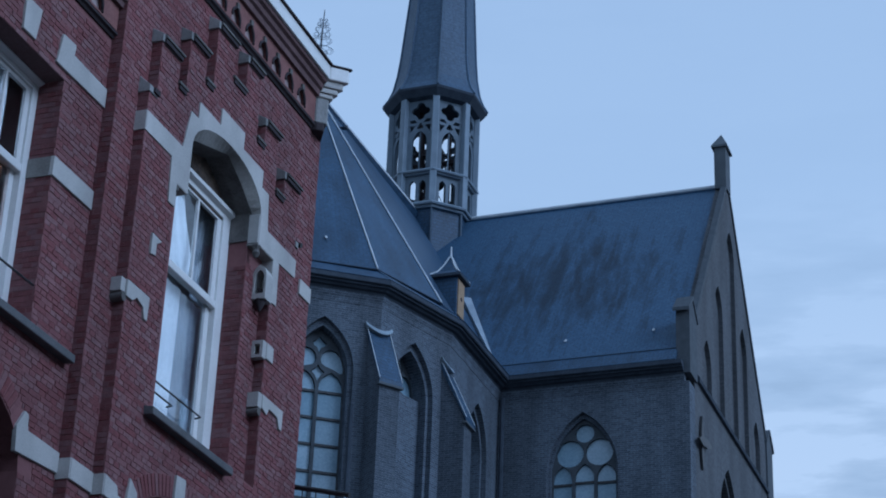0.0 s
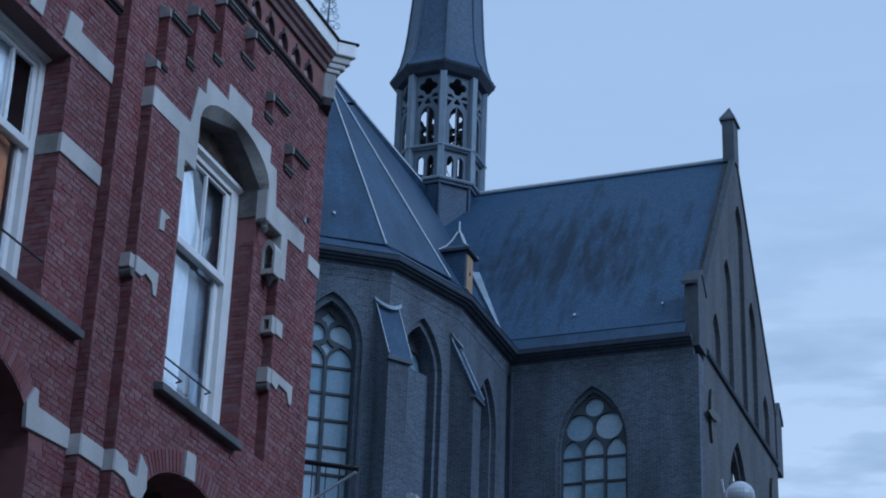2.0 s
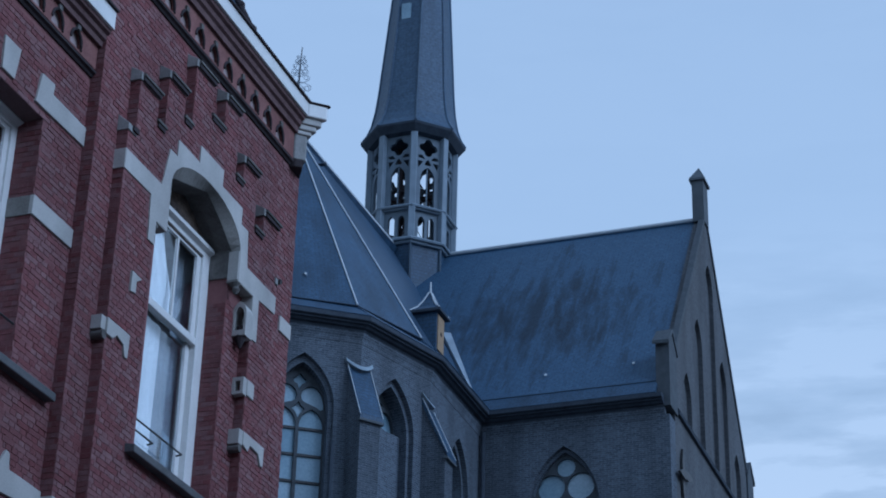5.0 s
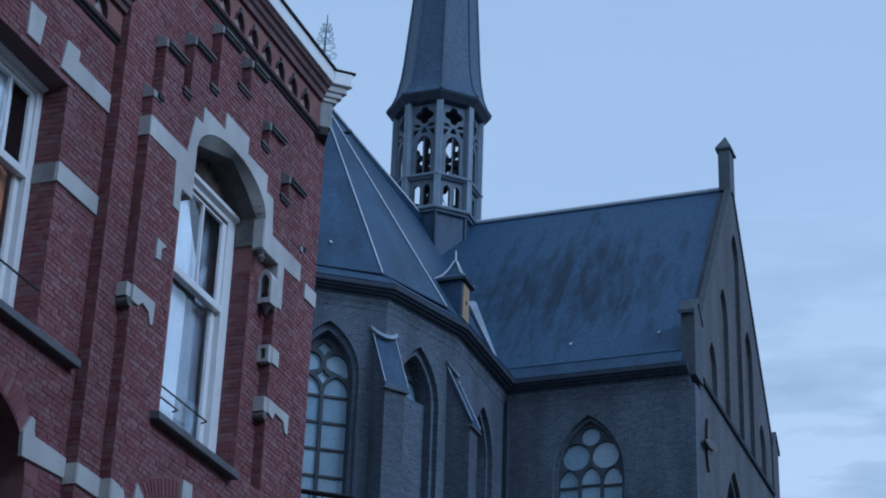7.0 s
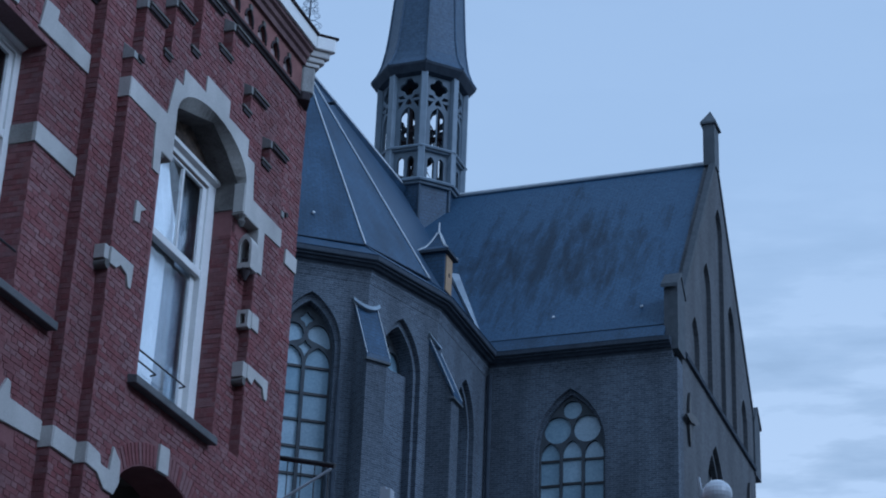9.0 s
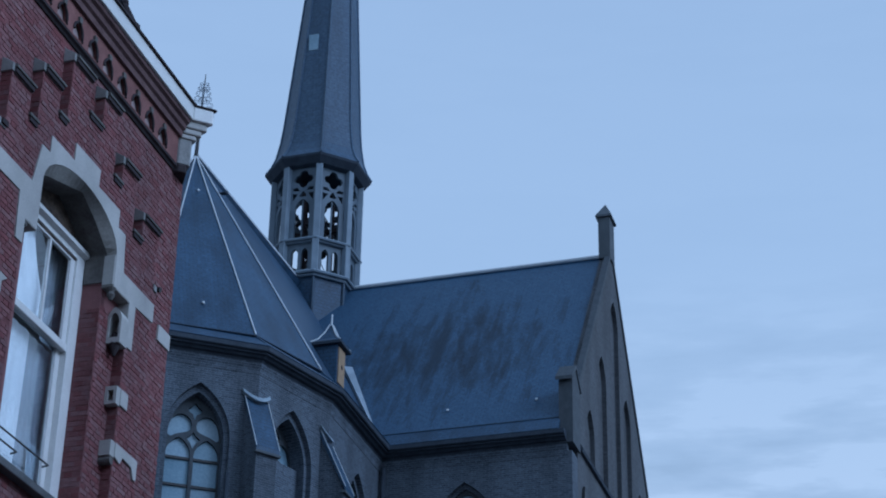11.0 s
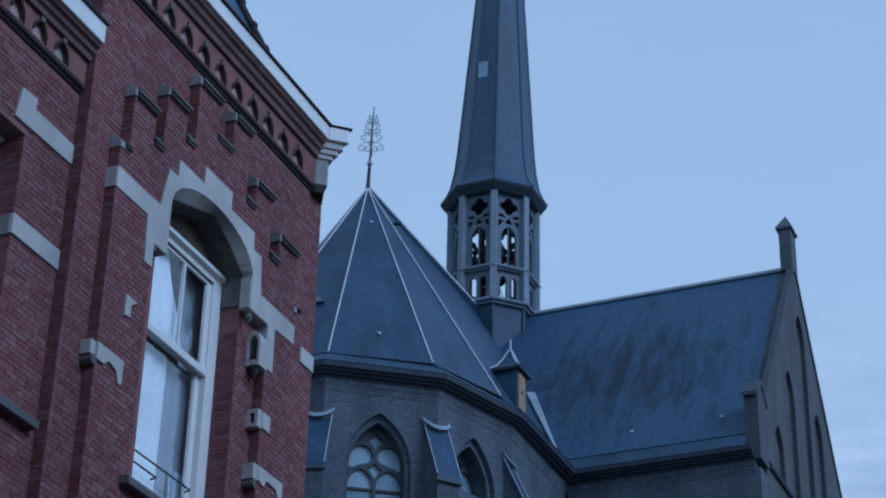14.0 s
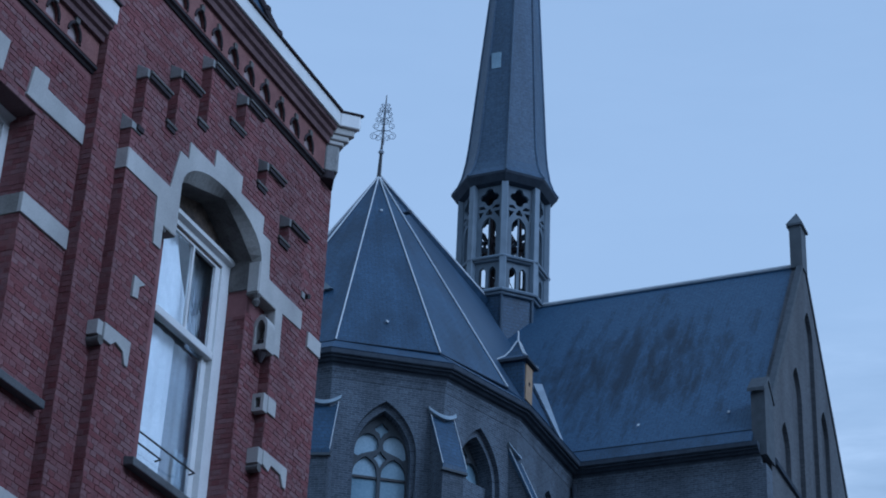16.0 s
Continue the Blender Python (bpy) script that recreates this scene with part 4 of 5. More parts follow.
for s in (1, -1):
    xg = X_GAB if s == 1 else 2 * XC - X_GAB
    m = facing(90 * s, xg, Y_RIDGE)
    loop = [(s * (y - Y_RIDGE), z) for y, z in GABLE]
    holes = [opening(u, h, lo, hi, 1.0, 5) for u, lo, hi, h in LANCETS] + [opening(GABLE_WIN[0], GABLE_WIN[1] + 0.15, *GABLE_WIN[2:], 1.0, 8)]
    part("gable_wall", slab([loop] + holes, 0.36), M_GABLE_BRICK, church, "darkened brown brick gable with tall blind lancets", m=m)
    part("gable_backing", slab([[(-5.6, 0), (-5.6, 26.7), (-5.0, 27.6), (-0.3, Z_RIDGE - 0.6), (0.3, Z_RIDGE - 0.6), (5.0, 27.6), (5.6, 26.7), (5.6, 0)], opening(*GABLE_WIN, 1.0, 8)], 0.19, 0.15), M_GABLE_BRICK, church, m=m)
    church_window(church, m, *GABLE_WIN, 3, depth=0.60)
    # dark sheet closing the gable window, standing in for darkness inside
    part("dark_backing", boxed(-3.0, 1.0, 0.62, 0.68, 13.8, 25.2), M_SOOT_SHADE, church, m=m)
    part("string_course", prism([(0.1, 26.1), (-0.10, 26.1), (-0.13, 26.2), (-0.02, 26.38), (0.1, 26.4)], -5.45, 5.45), M_GUTTER, church, "dark string course across the gable", m=m)
    for k in (-1, 1):
        coping = solid([(k * 5.72, -0.05, 27.88), (k * 5.72, 0.16, 27.88), (k * 0.1, 0.16, Z_RIDGE - 0.02), (k * 0.1, -0.05, Z_RIDGE - 0.02),
                        (k * 5.80, -0.05, 28.05), (k * 5.80, 0.16, 28.05), (k * 0.1, 0.16, Z_RIDGE + 0.2), (k * 0.1, -0.05, Z_RIDGE + 0.2)],
                       [(0, 1, 2, 3), (4, 5, 6, 7), (0, 1, 5, 4), (1, 2, 6, 5), (2, 3, 7, 6), (3, 0, 4, 7)])
        part("coping", coping, M_TRACERY, church, m=m)
        sh = [(k * 5.5, 26.0), (k * 5.5, 28.1), (k * 6.05, 28.62), (k * 6.5, 28.1), (k * 6.5, 26.0)]
        part("kneeler", slab([sh], 0.44, -0.06), M_TRACERY, church, "gabled brick kneeler", m=m)
        part("kneeler_cap", slab([[(k * 5.42, 28.05), (k * 6.05, 28.64), (k * 6.68, 28.05), (k * 6.68, 28.17), (k * 6.05, 28.78), (k * 5.42, 28.17)]], 0.54, -0.10), M_TRACERY, church, m=m)
    part("pinnacle", boxed(-0.36, 0.36, -0.06, 0.36, Z_RIDGE - 0.2, Z_RIDGE + 1.45), M_CSTONE, church, "square stone gable pinnacle", m=m)
    zt = Z_RIDGE + 1.453
    part("pinnacle_cap", solid([(-0.44, -0.14, zt), (0.44, -0.14, zt), (0.44, 0.44, zt), (-0.44, 0.44, zt), (-0.44, -0.14, zt + 0.08), (0.44, -0.14, zt + 0.08), (0.44, 0.44, zt + 0.08), (-0.44, 0.44, zt + 0.08), (0, 0.15, zt + 0.72)],
                               [(0, 1, 2, 3), (0, 1, 5, 4), (1, 2, 6, 5), (2, 3, 7, 6), (3, 0, 4, 7), (4, 5, 8), (5, 6, 8), (6, 7, 8), (7, 4, 8)]), M_CSTONE, church, m=m)
# iron anchor crosses on the gable
for y, z in ((55.6, 24.15), (64.85, 24.3)):
    arms = [[(0, -0.90), (0.10, -0.55), (0.15, -0.28), (0.13, 0), (0.15, 0.28), (0.10, 0.55), (0, 0.90), (-0.10, 0.55), (-0.15, 0.28), (-0.13, 0), (-0.15, -0.28), (-0.10, -0.55)]]
    part("wall_anchor", slab(arms, 0.08, -0.10), M_IRON, church, "iron wall anchor", m=facing(90, X_GAB, y, z))
    part("wall_anchor", slab(arms, 0.08, -0.19), M_IRON, church, "iron wall anchor", m=facing(90, X_GAB, y, z) @ pose(0, 0, 0, 0, 80, 0))

# nave behind
part("wall", boxed(XC - RW - 1, XC + RW + 1, Y_FAR, 95, 0, 25.75), M_CBRICK, church)


def roof_plane(pts, label="", thick=0.16, mat=None):
    """A flat roof slope through corner points, first two along the eaves, built in the slope's own frame."""
    p = [Vector(q) for q in pts]
    along = (p[1] - p[0]).normalized()
    normal = along.cross(p[-1] - p[0]).normalized()
    if normal.z < 0:
        normal = -normal
    rise = normal.cross(along)
    if rise.z < 0:
        rise, along = -rise, -along
    m = Matrix((along, -normal, rise)).transposed().to_4x4()
    m.translation = p[0]
    inv = m.inverted()
    loop = [((inv @ q).x, (inv @ q).z) for q in p]
    return part("roof", slab([loop], thick), mat or M_SLATE, church, label, m=m)


def hip(a, b, r=0.024):
    part("hip", tube([a, b], r, 8), M_RIDGE, church, "pale lead hip roll")


RR, Z_RB = 5.06, 26.86
APEX = (XC, YC + 0.35, 35.55)
corner = [(*ring_point(RR, a), Z_RB) for a in (-90, -54, -18, 18, 54, 90)]
for i, dx, dy in ((0, 0.0, -0.38), (1, 0.04, -0.12), (4, -0.04, -0.12), (5, 0.0, -0.38)):
    corner[i] = (corner[i][0] + dx, corner[i][1] + dy, Z_RB)
lip = [(*ring_point(RC, a), 26.36) for a in (-90, -54, -18, 18, 54, 90)]
for i in range(5):
    roof_plane([corner[i], corner[i + 1], APEX], "slate slope of the apse roof")
    roof_plane([lip[i], lip[i + 1], corner[i + 1], corner[i]], thick=0.1)
for a, b in zip(corner + [(XC + RR, Y_TW - 0.05, Z_RB)], corner[1:] + [(XC + RR, Y_TW - 0.05, Z_RB), (X_GAB - 0.35, Y_TW - 0.05, Z_RB)]):
    # thin dark tube drawn in as the shadow line of the slates' overhang
    part("slate_shadow_line", tube([(a[0], a[1], a[2] + 0.02), (b[0], b[1], b[2] + 0.02)], 0.014, 6), M_GUTTER, church)
for i in range(6):
    hip((corner[i][0], corner[i][1], corner[i][2] + 0.05), (APEX[0], APEX[1], APEX[2] + 0.06))
for s in (1, -1):
    x = XC + s * RR
    roof_plane([(x, YC - 0.38, Z_RB), (x, Y_RIDGE, Z_RB), (XC, Y_RIDGE, Z_RIDGE - 0.1), APEX], "slate slope of the choir roof")
    roof_plane([(XC + s * RC, YC, 26.36), (XC + s * RC, Y_TW, 26.36), (x, Y_TW, Z_RB), (x, YC - 0.38, Z_RB)], thick=0.1)
# transept roof
XE = X_GAB - 0.17
XW = 2 * XC - XE
for y, s in ((Y_TW - 0.05, 1), (Y_FAR + 0.05, -1)):
    roof_plane([(XW, y, Z_RB), (XE, y, Z_RB), (XE, Y_RIDGE, Z_RIDGE), (XW, Y_RIDGE, Z_RIDGE)], "large stained slate slope of the transept roof", mat=M_SLATE_OLD)
roof_plane([(XC + RC, Y_TE, 26.36), (X_GAB - 0.35, Y_TE, 26.36), (X_GAB - 0.35, Y_TW - 0.05, Z_RB), (XC + RR, Y_TW - 0.05, Z_RB)], thick=0.1)
part("ridge", tube([(XW, Y_RIDGE, Z_RIDGE + 0.05), (XE, Y_RIDGE, Z_RIDGE + 0.05)], 0.075, 8), M_RIDGE, church, "pale lead ridge roll")
part("ridge", tube([(XC, APEX[1], APEX[2] + 0.03), (XC, Y_RIDGE, Z_RIDGE - 0.02)], 0.10, 8), M_RIDGE, church)
for s in (1, -1):
    roof_plane([(XC + s * 6.3, Y_RIDGE, Z_RB), (XC + s * 6.3, 95, Z_RB), (XC, 95, Z_RIDGE - 0.1), (XC, Y_RIDGE, Z_RIDGE - 0.1)])
part("gable_wall", slab([[(-6.2, 20), (-6.2, 26.8), (0, 35.6), (6.2, 26.8), (6.2, 20)]], 0.5), M_CBRICK, church, m=facing(180, XC, 95))

# buttresses at the apse corners, with slated weatherings
for ang in (-54, -18, 16.4, 54, 90):
    cx, cy = ring_point(RW - 0.15, ang)
    m = facing(ang, cx, cy)
    hw = 0.33
    part("buttress", prism([(0, 0), (-0.80, 0), (-0.80, 23.08), (0, 24.85)], -hw, hw), M_CBRICK, church, "brick buttress with a slated slope", m=m)
    part("buttress_top", prism([(-0.88, 23.0), (-0.88, 23.13), (0.02, 25.05), (0.02, 24.85)], -hw - 0.05, hw + 0.05), M_SLATE, church, "slated buttress slope", m=m)
    part("weathering", prism([(-0.90, 22.94), (-0.90, 23.01), (-0.76, 23.03), (-0.76, 22.94)], -hw - 0.08, hw + 0.08), M_CSTONE, church, m=m)
    for k in (-1, 1):
        part("lead_edge", tube([(k * (hw + 0.05), -0.885, 23.13), (k * (hw + 0.05), -0.02, 25.03)], 0.012, 6), M_RIDGE, church, m=m)
    rim = [(u, 0.10 * (1 - (u / 0.45) ** 2)) for u in (-0.45, -0.3, -0.15, 0, 0.15, 0.3, 0.45)]
    part("flashing", solid([(u, -0.06 - 1.4 * d, 25.12 - 2.2 * d) for u, d in rim] + [(u, -0.13 - 1.4 * d, 24.98 - 2.2 * d) for u, d in rim] + [(u, 0.06 - 1.4 * d, 24.98 - 2.2 * d) for u, d in rim],
                           [(i, i + 1, i + 8, i + 7) for i in range(6)] + [(i, i + 1, i + 15, i + 14) for i in range(6)] + [(i + 7, i + 8, i + 15, i + 14) for i in range(6)]), M_FLASH, church, "pale curved lead flashing", m=m)
# downpipe in the corner of choir and transept
part("downpipe", tube([(XC + RW + 0.15, Y_TW - 0.15, 0), (XC + RW + 0.15, Y_TW - 0.15, 25.7)], 0.08, 8), M_GUTTER, church, "dark zinc downpipe")
part("downpipe", tube([(*ring_point(RW + 0.12, 45), 0), (*ring_point(RW + 0.12, 45), 22.4)], 0.07, 8), M_GUTTER, church)

# valley between the two roofs
va, vb = Vector((XC + RR - 0.02, Y_TW - 0.05, Z_RB + 0.14)), Vector((XC, Y_RIDGE, Z_RIDGE + 0.1))
vd = (vb - va).normalized()
v0, v1 = va + vd * 0.6, va + vd * 5.0
part("valley", solid([v0 + Vector((0.05, 0, 0.05)), v0 + Vector((-0.02, -0.07, 0.09)), v1 + Vector((-0.04, -0.08, 0.09)), v1 + Vector((0.24, 0.0, 0.06)),
                      v0 + Vector((0.05, 0, -0.08)), v0 + Vector((-0.02, -0.07, -0.08)), v1 + Vector((-0.04, -0.08, -0.1)), v1 + Vector((0.24, 0.0, -0.1))],
                     [(0, 1, 2, 3), (4, 5, 6, 7), (0, 1, 5, 4), (1, 2, 6, 5), (2, 3, 7, 6), (3, 0, 4, 7)]), M_VALLEY, church, "pale lead valley gutter")

# small louvred dormer on the choir roof
dx, dy, dz = -10.42, 51.8, 28.86
dorm = part("dormer", boxed(dx - 1.0, dx + 0.36, dy - 0.36, dy + 0.36, 26.9, dz), M_SLATE, church, "slated dormer with an ochre louvre board")
part("louvre_board", boxed(dx + 0.364, dx + 0.40, dy - 0.27, dy + 0.27, 27.60, dz - 0.06), M_LOUVRE, dorm, "ochre board with a dark disc for its round hole")
# solid dark disc painting the darkness of a round hole
part("louvre_hole", tube([(dx + 0.39, dy, 28.2), (dx + 0.41, dy, 28.2)], 0.07, 10), M_SOOT_SHADE, dorm)
part("dormer_eave", boxed(dx - 0.52, dx + 0.52, dy - 0.50, dy + 0.50, dz, dz + 0.09), M_GUTTER, dorm)
droof = ((0.70, dz + 0.093), (0.44, dz + 0.26), (0.24, dz + 0.52), (0.06, dz + 0.85))
part("dormer_roof", lathe(droof, 4, radians(45), (dx, dy)), M_SLATE, dorm)
part("dormer_finial", tube([(dx, dy, dz + 0.8), (dx, dy, dz + 1.25)], 0.04, 8, 0.025), M_RIDGE, dorm)
for k in range(4):
    a = radians(45 + 90 * k)
    part("dormer_hip", tube([(dx + r * math.sin(a), dy - r * math.cos(a), z + 0.02) for r, z in droof], 0.025, 6), M_RIDGE, dorm)

# iron cross on the apse
fx, fy, fz = APEX
cross = thing("roof_cross", "ornate wrought-iron finial cross on the apse roof", "finial", at=(fx, fy, fz))


def bent(z):
    """The old stem stands a little askew."""
    return fx + 0.03 * (z - fz)


part("stem", tube([(bent(z), fy, z) for z in (fz - 0.1, fz + 0.5, fz + 1.1)], 0.075, 8, 0.05), M_IRON, cross)
part("spike", tube([(bent(z), fy, z) for z in (fz + 1.1, fz + 2.0, fz + 3.2)], 0.04, 8, 0.016), M_IRON, cross)
part("collar", lathe([(0.07, fz + 0.9), (0.10, fz + 0.96), (0.06, fz + 1.04)], 10, 0, (bent(fz + 0.95), fy)), M_FINIAL, cross)


def curl(cz, reach, rad, s, turns=1.4, up=1, ang=0.0):
    """A scroll that springs from the stem and rolls up at its end."""
    pts = []
    for i in range(30):
        t = i / 29
        if t < 0.3:
            q = t / 0.3
            u, v = reach * q, -up * (0.16 * q * (1 - q) + rad * (1 - q) * 0.6)
        else:
            q = (t - 0.3) / 0.7
            r = rad * (1 - 0.6 * q)
            b = -math.pi / 2 + turns * 2 * math.pi * q
            u, v = reach + r * math.cos(b), up * (rad + r * math.sin(b))
        pts.append((bent(cz) + s * u * math.cos(ang), fy + s * u * math.sin(ang), cz + v))
    return tube(pts, 0.011, 5)


TIERS = ((1.72, 0.30, 0.14, -1), (1.62, 0.14, 0.11, -1), (1.86, 0.25, 0.12, 1), (2.12, 0.19, 0.11, 1), (2.36, 0.17, 0.09, 1), (2.56, 0.13, 0.08, 1), (2.74, 0.09, 0.065, 1), (2.22, 0.10, 0.06, -1), (2.62, 0.07, 0.05, -1))
for ang in (0.35, 0.35 + math.pi / 2):
    for s in (1, -1):
        for cz, reach, rad, up in TIERS:
            part("scroll", curl(fz + cz, reach, rad, s, up=up, ang=ang), M_FINIAL, cross)

# small hooks that catch the light on the slopes
hooks = [(hx, 54.25 + (hz - 26.86) * (Y_RIDGE - 54.25) / (Z_RIDGE - 26.86), hz, 0) for hx, hz in ((-7.5, 27.75), (-4.58, 27.83))]
for hx, hy, hz, ang in hooks + [(-12.28, 46.18, 27.93, 36), (-14.08, 48.95, 33.55, 36)]:
    part("roof_hook", solid([(-0.03, -0.08, 0.0), (0.03, -0.08, 0.0), (0.03, 0.03, 0.07), (-0.03, 0.03, 0.07), (-0.03, -0.08, 0.04), (0.03, -0.08, 0.04), (0.03, 0.02, 0.12), (-0.03, 0.02, 0.12)],
                            [(0, 1, 2, 3), (4, 5, 6, 7), (0, 1, 5, 4), (1, 2, 6, 5), (2, 3, 7, 6), (3, 0, 4, 7)]), M_RIDGE, church, "small pale roof hook", m=facing(ang, hx, hy, hz))

# little vents on the apse slopes
for vx, vy, vz, ang in ((-13.79, 50.25, 34.14, 72), (-14.40, 46.30, 29.42, 0)):
    m = facing(ang, vx, vy, vz)
    w = 0.10 if ang == 72 else 0.22
    part("roof_vent", solid([(-w, -0.13, 0), (w, -0.13, 0), (w, 0.13, 0.05), (-w, 0.13, 0.05), (0, -0.16, w), (0, 0.13, w * 1.1)],
                            [(0, 1, 2, 3), (0, 1, 4), (2, 3, 5), (1, 2, 5, 4), (3, 0, 4, 5)]), M_GUTTER if ang == 72 else M_FLASH, church, "small roof vent", m=m)

# crossing turret and spire
TX, TY, TR = XC + 0.11, Y_RIDGE - 0.1, 1.69
V0 = radians(22.5)
turret = thing("ridge_turret", "grey-blue octagonal open bell turret with slate spire", "turret", at=(TX, TY, Z_RIDGE))
part("turret_base", lathe([(TR - 0.14, 30.0), (TR - 0.14, 35.75)], 8, V0, (TX, TY)), M_SLATE, turret, "slate-clad turret base")
for z0, z1, r in ((35.74, 35.84, TR - 0.02), (35.843, 35.96, TR + 0.09), (37.15, 37.22, TR + 0.01), (37.223, 37.33, TR + 0.10)):
    n_ring = lathe([(r, z0), (r + 0.03, (z0 + z1) / 2), (r, z1)], 8, V0, (TX, TY))
    if z0 > 37:
        bmesh.ops.delete(n_ring, geom=[f for f in n_ring.faces if len(f.verts) == 8], context="FACES")
        inner = [n_ring.verts.new((v.co.x + (TX - v.co.x) * 0.16, v.co.y + (TY - v.co.y) * 0.16, v.co.z)) for v in list(n_ring.verts)]
        vs = list(n_ring.verts)
        n_ring.verts.ensure_lookup_table()
        for base in (0, 16):
            for k in range(8):
                i, j = base + k, base + (k + 1) % 8
                n_ring.faces.new((n_ring.verts[i], n_ring.verts[j], n_ring.verts[24 + j], n_ring.verts[24 + i]))
        for k in range(8):
            i, j = 24 + k, 24 + (k + 1) % 8
            n_ring.faces.new((n_ring.verts[i], n_ring.verts[j], n_ring.verts[16 + j], n_ring.verts[16 + i]))
    part("rail_ring", n_ring, M_POSTS_LIT, turret)
FACE_W = 2 * TR * math.sin(V0)
AP = TR * math.cos(V0) - 0.04
for k in range(8):
    phi = 45 * k
    a = radians(phi)
    m = facing(phi, TX + AP * math.sin(a), TY - AP * math.cos(a))
    hw = FACE_W / 2 - 0.02
    upper = [[(-hw, 37.3), (-hw, 40.45), (hw, 40.45), (hw, 37.3)], foil(0, 39.95, 0.38, 4), opening(0, 0.29, 37.45, 38.62, 0.9, 6)]
    upper += [[(s * 0.12, 39.44), (s * 0.40, 39.46), (s * 0.42, 39.57), (s * 0.24, 39.60)] for s in (-1, 1)]
    upper += [[(s * 0.40, 39.02), (s * 0.42, 39.33), (s * 0.20, 39.33)] for s in (-1, 1)] + [foil(0, 39.28, 0.15, 3, 4)]
    part("tracery", slab(upper, 0.13, 0.06), M_TURRET, turret, "cusped tracery panel", m=m)
    lower = [[(-hw, 35.95), (-hw, 37.18), (hw, 37.18), (hw, 35.95)]] + [opening(s * 0.20, 0.135, 36.07, 36.74, 0.9, 5) for s in (-1, 1)]
    part("tracery", slab(lower, 0.13, 0.06), M_TURRET, turret, m=m)
    part("mullion", tube([(0, 0.12, 37.3), (0, 0.12, 39.2)], 0.035, 6), M_TURRET, turret, m=m)
    b = a + V0
    px, py = TX + TR * math.sin(b), TY - TR * math.cos(b)
    mp = facing(math.degrees(b), px, py)
    part("post", prism([(-0.07, 35.9), (-0.07, 40.5), (0.16, 40.5), (0.16, 35.9)], -0.13, 0.13), M_POSTS_LIT, turret, "octagon corner post", m=mp, bevel=0.03)
    part("base_rib", tube([(0, 0.10, 33.0), (0, 0.10, 35.8)], 0.05, 6), M_LEAD, turret, m=mp)
part("bell_frame", boxed(TX - 0.9, TX + 0.9, TY - 0.08, TY + 0.08, 38.3, 38.45), M_SOOT_SHADE, turret)
part("bell_frame", boxed(TX - 0.08, TX + 0.08, TY - 0.9, TY + 0.9, 38.3, 38.45), M_SOOT_SHADE, turret)
for sx, sy in ((0.55, 0.3), (-0.55, 0.3), (0.3, -0.55), (-0.3, -0.55)):
    part("bell_post", boxed(TX + sx - 0.06, TX + sx + 0.06, TY + sy - 0.06, TY + sy + 0.06, 36.0, 40.4), M_SOOT_SHADE, turret)
    part("bell_brace", tube([(TX + sx, TY + sy, 36.1), (TX - sx, TY + sy, 38.3)], 0.04, 6), M_SOOT_SHADE, turret)
for k in range(4):
    b = radians(45 + 90 * k)
    p0, p1 = (TX + 0.95 * math.sin(b), TY - 0.95 * math.cos(b)), (TX - 0.3 * math.cos(b), TY - 0.3 * math.sin(b))
    part("bell_brace", tube([(*p0, 36.1), (*p1, 37.25), (*p0, 38.35), (*p1, 39.3)], 0.035, 6), M_SOOT_SHADE, turret)
    part("bell_hammer", tube([(*p0, 37.9), (p0[0] * 0.6 + TX * 0.4, p0[1] * 0.6 + TY * 0.4, 37.75), (p0[0] * 0.4 + TX * 0.6, p0[1] * 0.4 + TY * 0.6, 37.45)], 0.03, 6), M_SOOT_SHADE, turret)
part("bell", lathe([(0.12, 38.28), (0.30, 38.15), (0.36, 37.8), (0.48, 37.5), (0.46, 37.46)], 16, 0, (TX, TY)), M_IRON, turret, "dark bronze bell")
part("floor", lathe([(TR - 0.2, 35.965), (TR - 0.2, 36.0)], 8, V0, (TX, TY)), M_LEAD, turret)
part("eave", lathe([(TR - 0.1, 40.40), (TR + 0.12, 40.46), (TR + 0.34, 40.70), (TR + 0.36, 40.78), (TR + 0.1, 40.80)], 8, V0, (TX, TY)), M_GUTTER, turret, "dark moulded turret eave")
spire_profile = [(2.02, 40.80), (1.83, 41.1), (1.68, 41.5), (1.55, 42.2), (1.47, 43.0), (0.05, 63.5)]


def lean(z):
    """The old spire leans a little to the north."""
    return 0.016 * (z - 39.5)


for k in range(8):
    a0, a1 = radians(45 * k) - V0, radians(45 * k) + V0
    bm = bmesh.new()
    prev = None
    a = radians(45 * k)
    m = facing(45 * k, TX, TY)
    for r, z in spire_profile:
        row = [bm.verts.new((s * r * math.sin(V0) + lean(z) * math.cos(a), -r * math.cos(V0) - lean(z) * math.sin(a), z)) for s in (-1, 1)]
        if prev:
            bm.faces.new((prev[0], prev[1], row[1], row[0]))
        prev = row
    part("spire_face", bm, M_SPIRE, turret, m=m)
    b = a1
    part("spire_hip", tube([(TX + lean(z) + r * math.sin(b), TY - r * math.cos(b), z) for r, z in spire_profile], 0.05, 6), M_SPIRE, turret)
part("hatch", boxed(-0.46, -0.08, -0.06, 0.05, -0.34, 0.36), M_LEADED, turret, "pale glazed spire hatch", m=facing(0, TX + 0.23, TY - 1.15, 46.33) @ pose(0, 0, 0, 3.8, 0, 0))

conductor = [(TX + lean(z) + (r + 0.07) * math.sin(V0), TY - (r + 0.07) * math.cos(V0), z) for r, z in spire_profile]
part("conductor", tube(conductor, 0.010, 6), M_TURRET, turret, "lightning conductor down the spire")

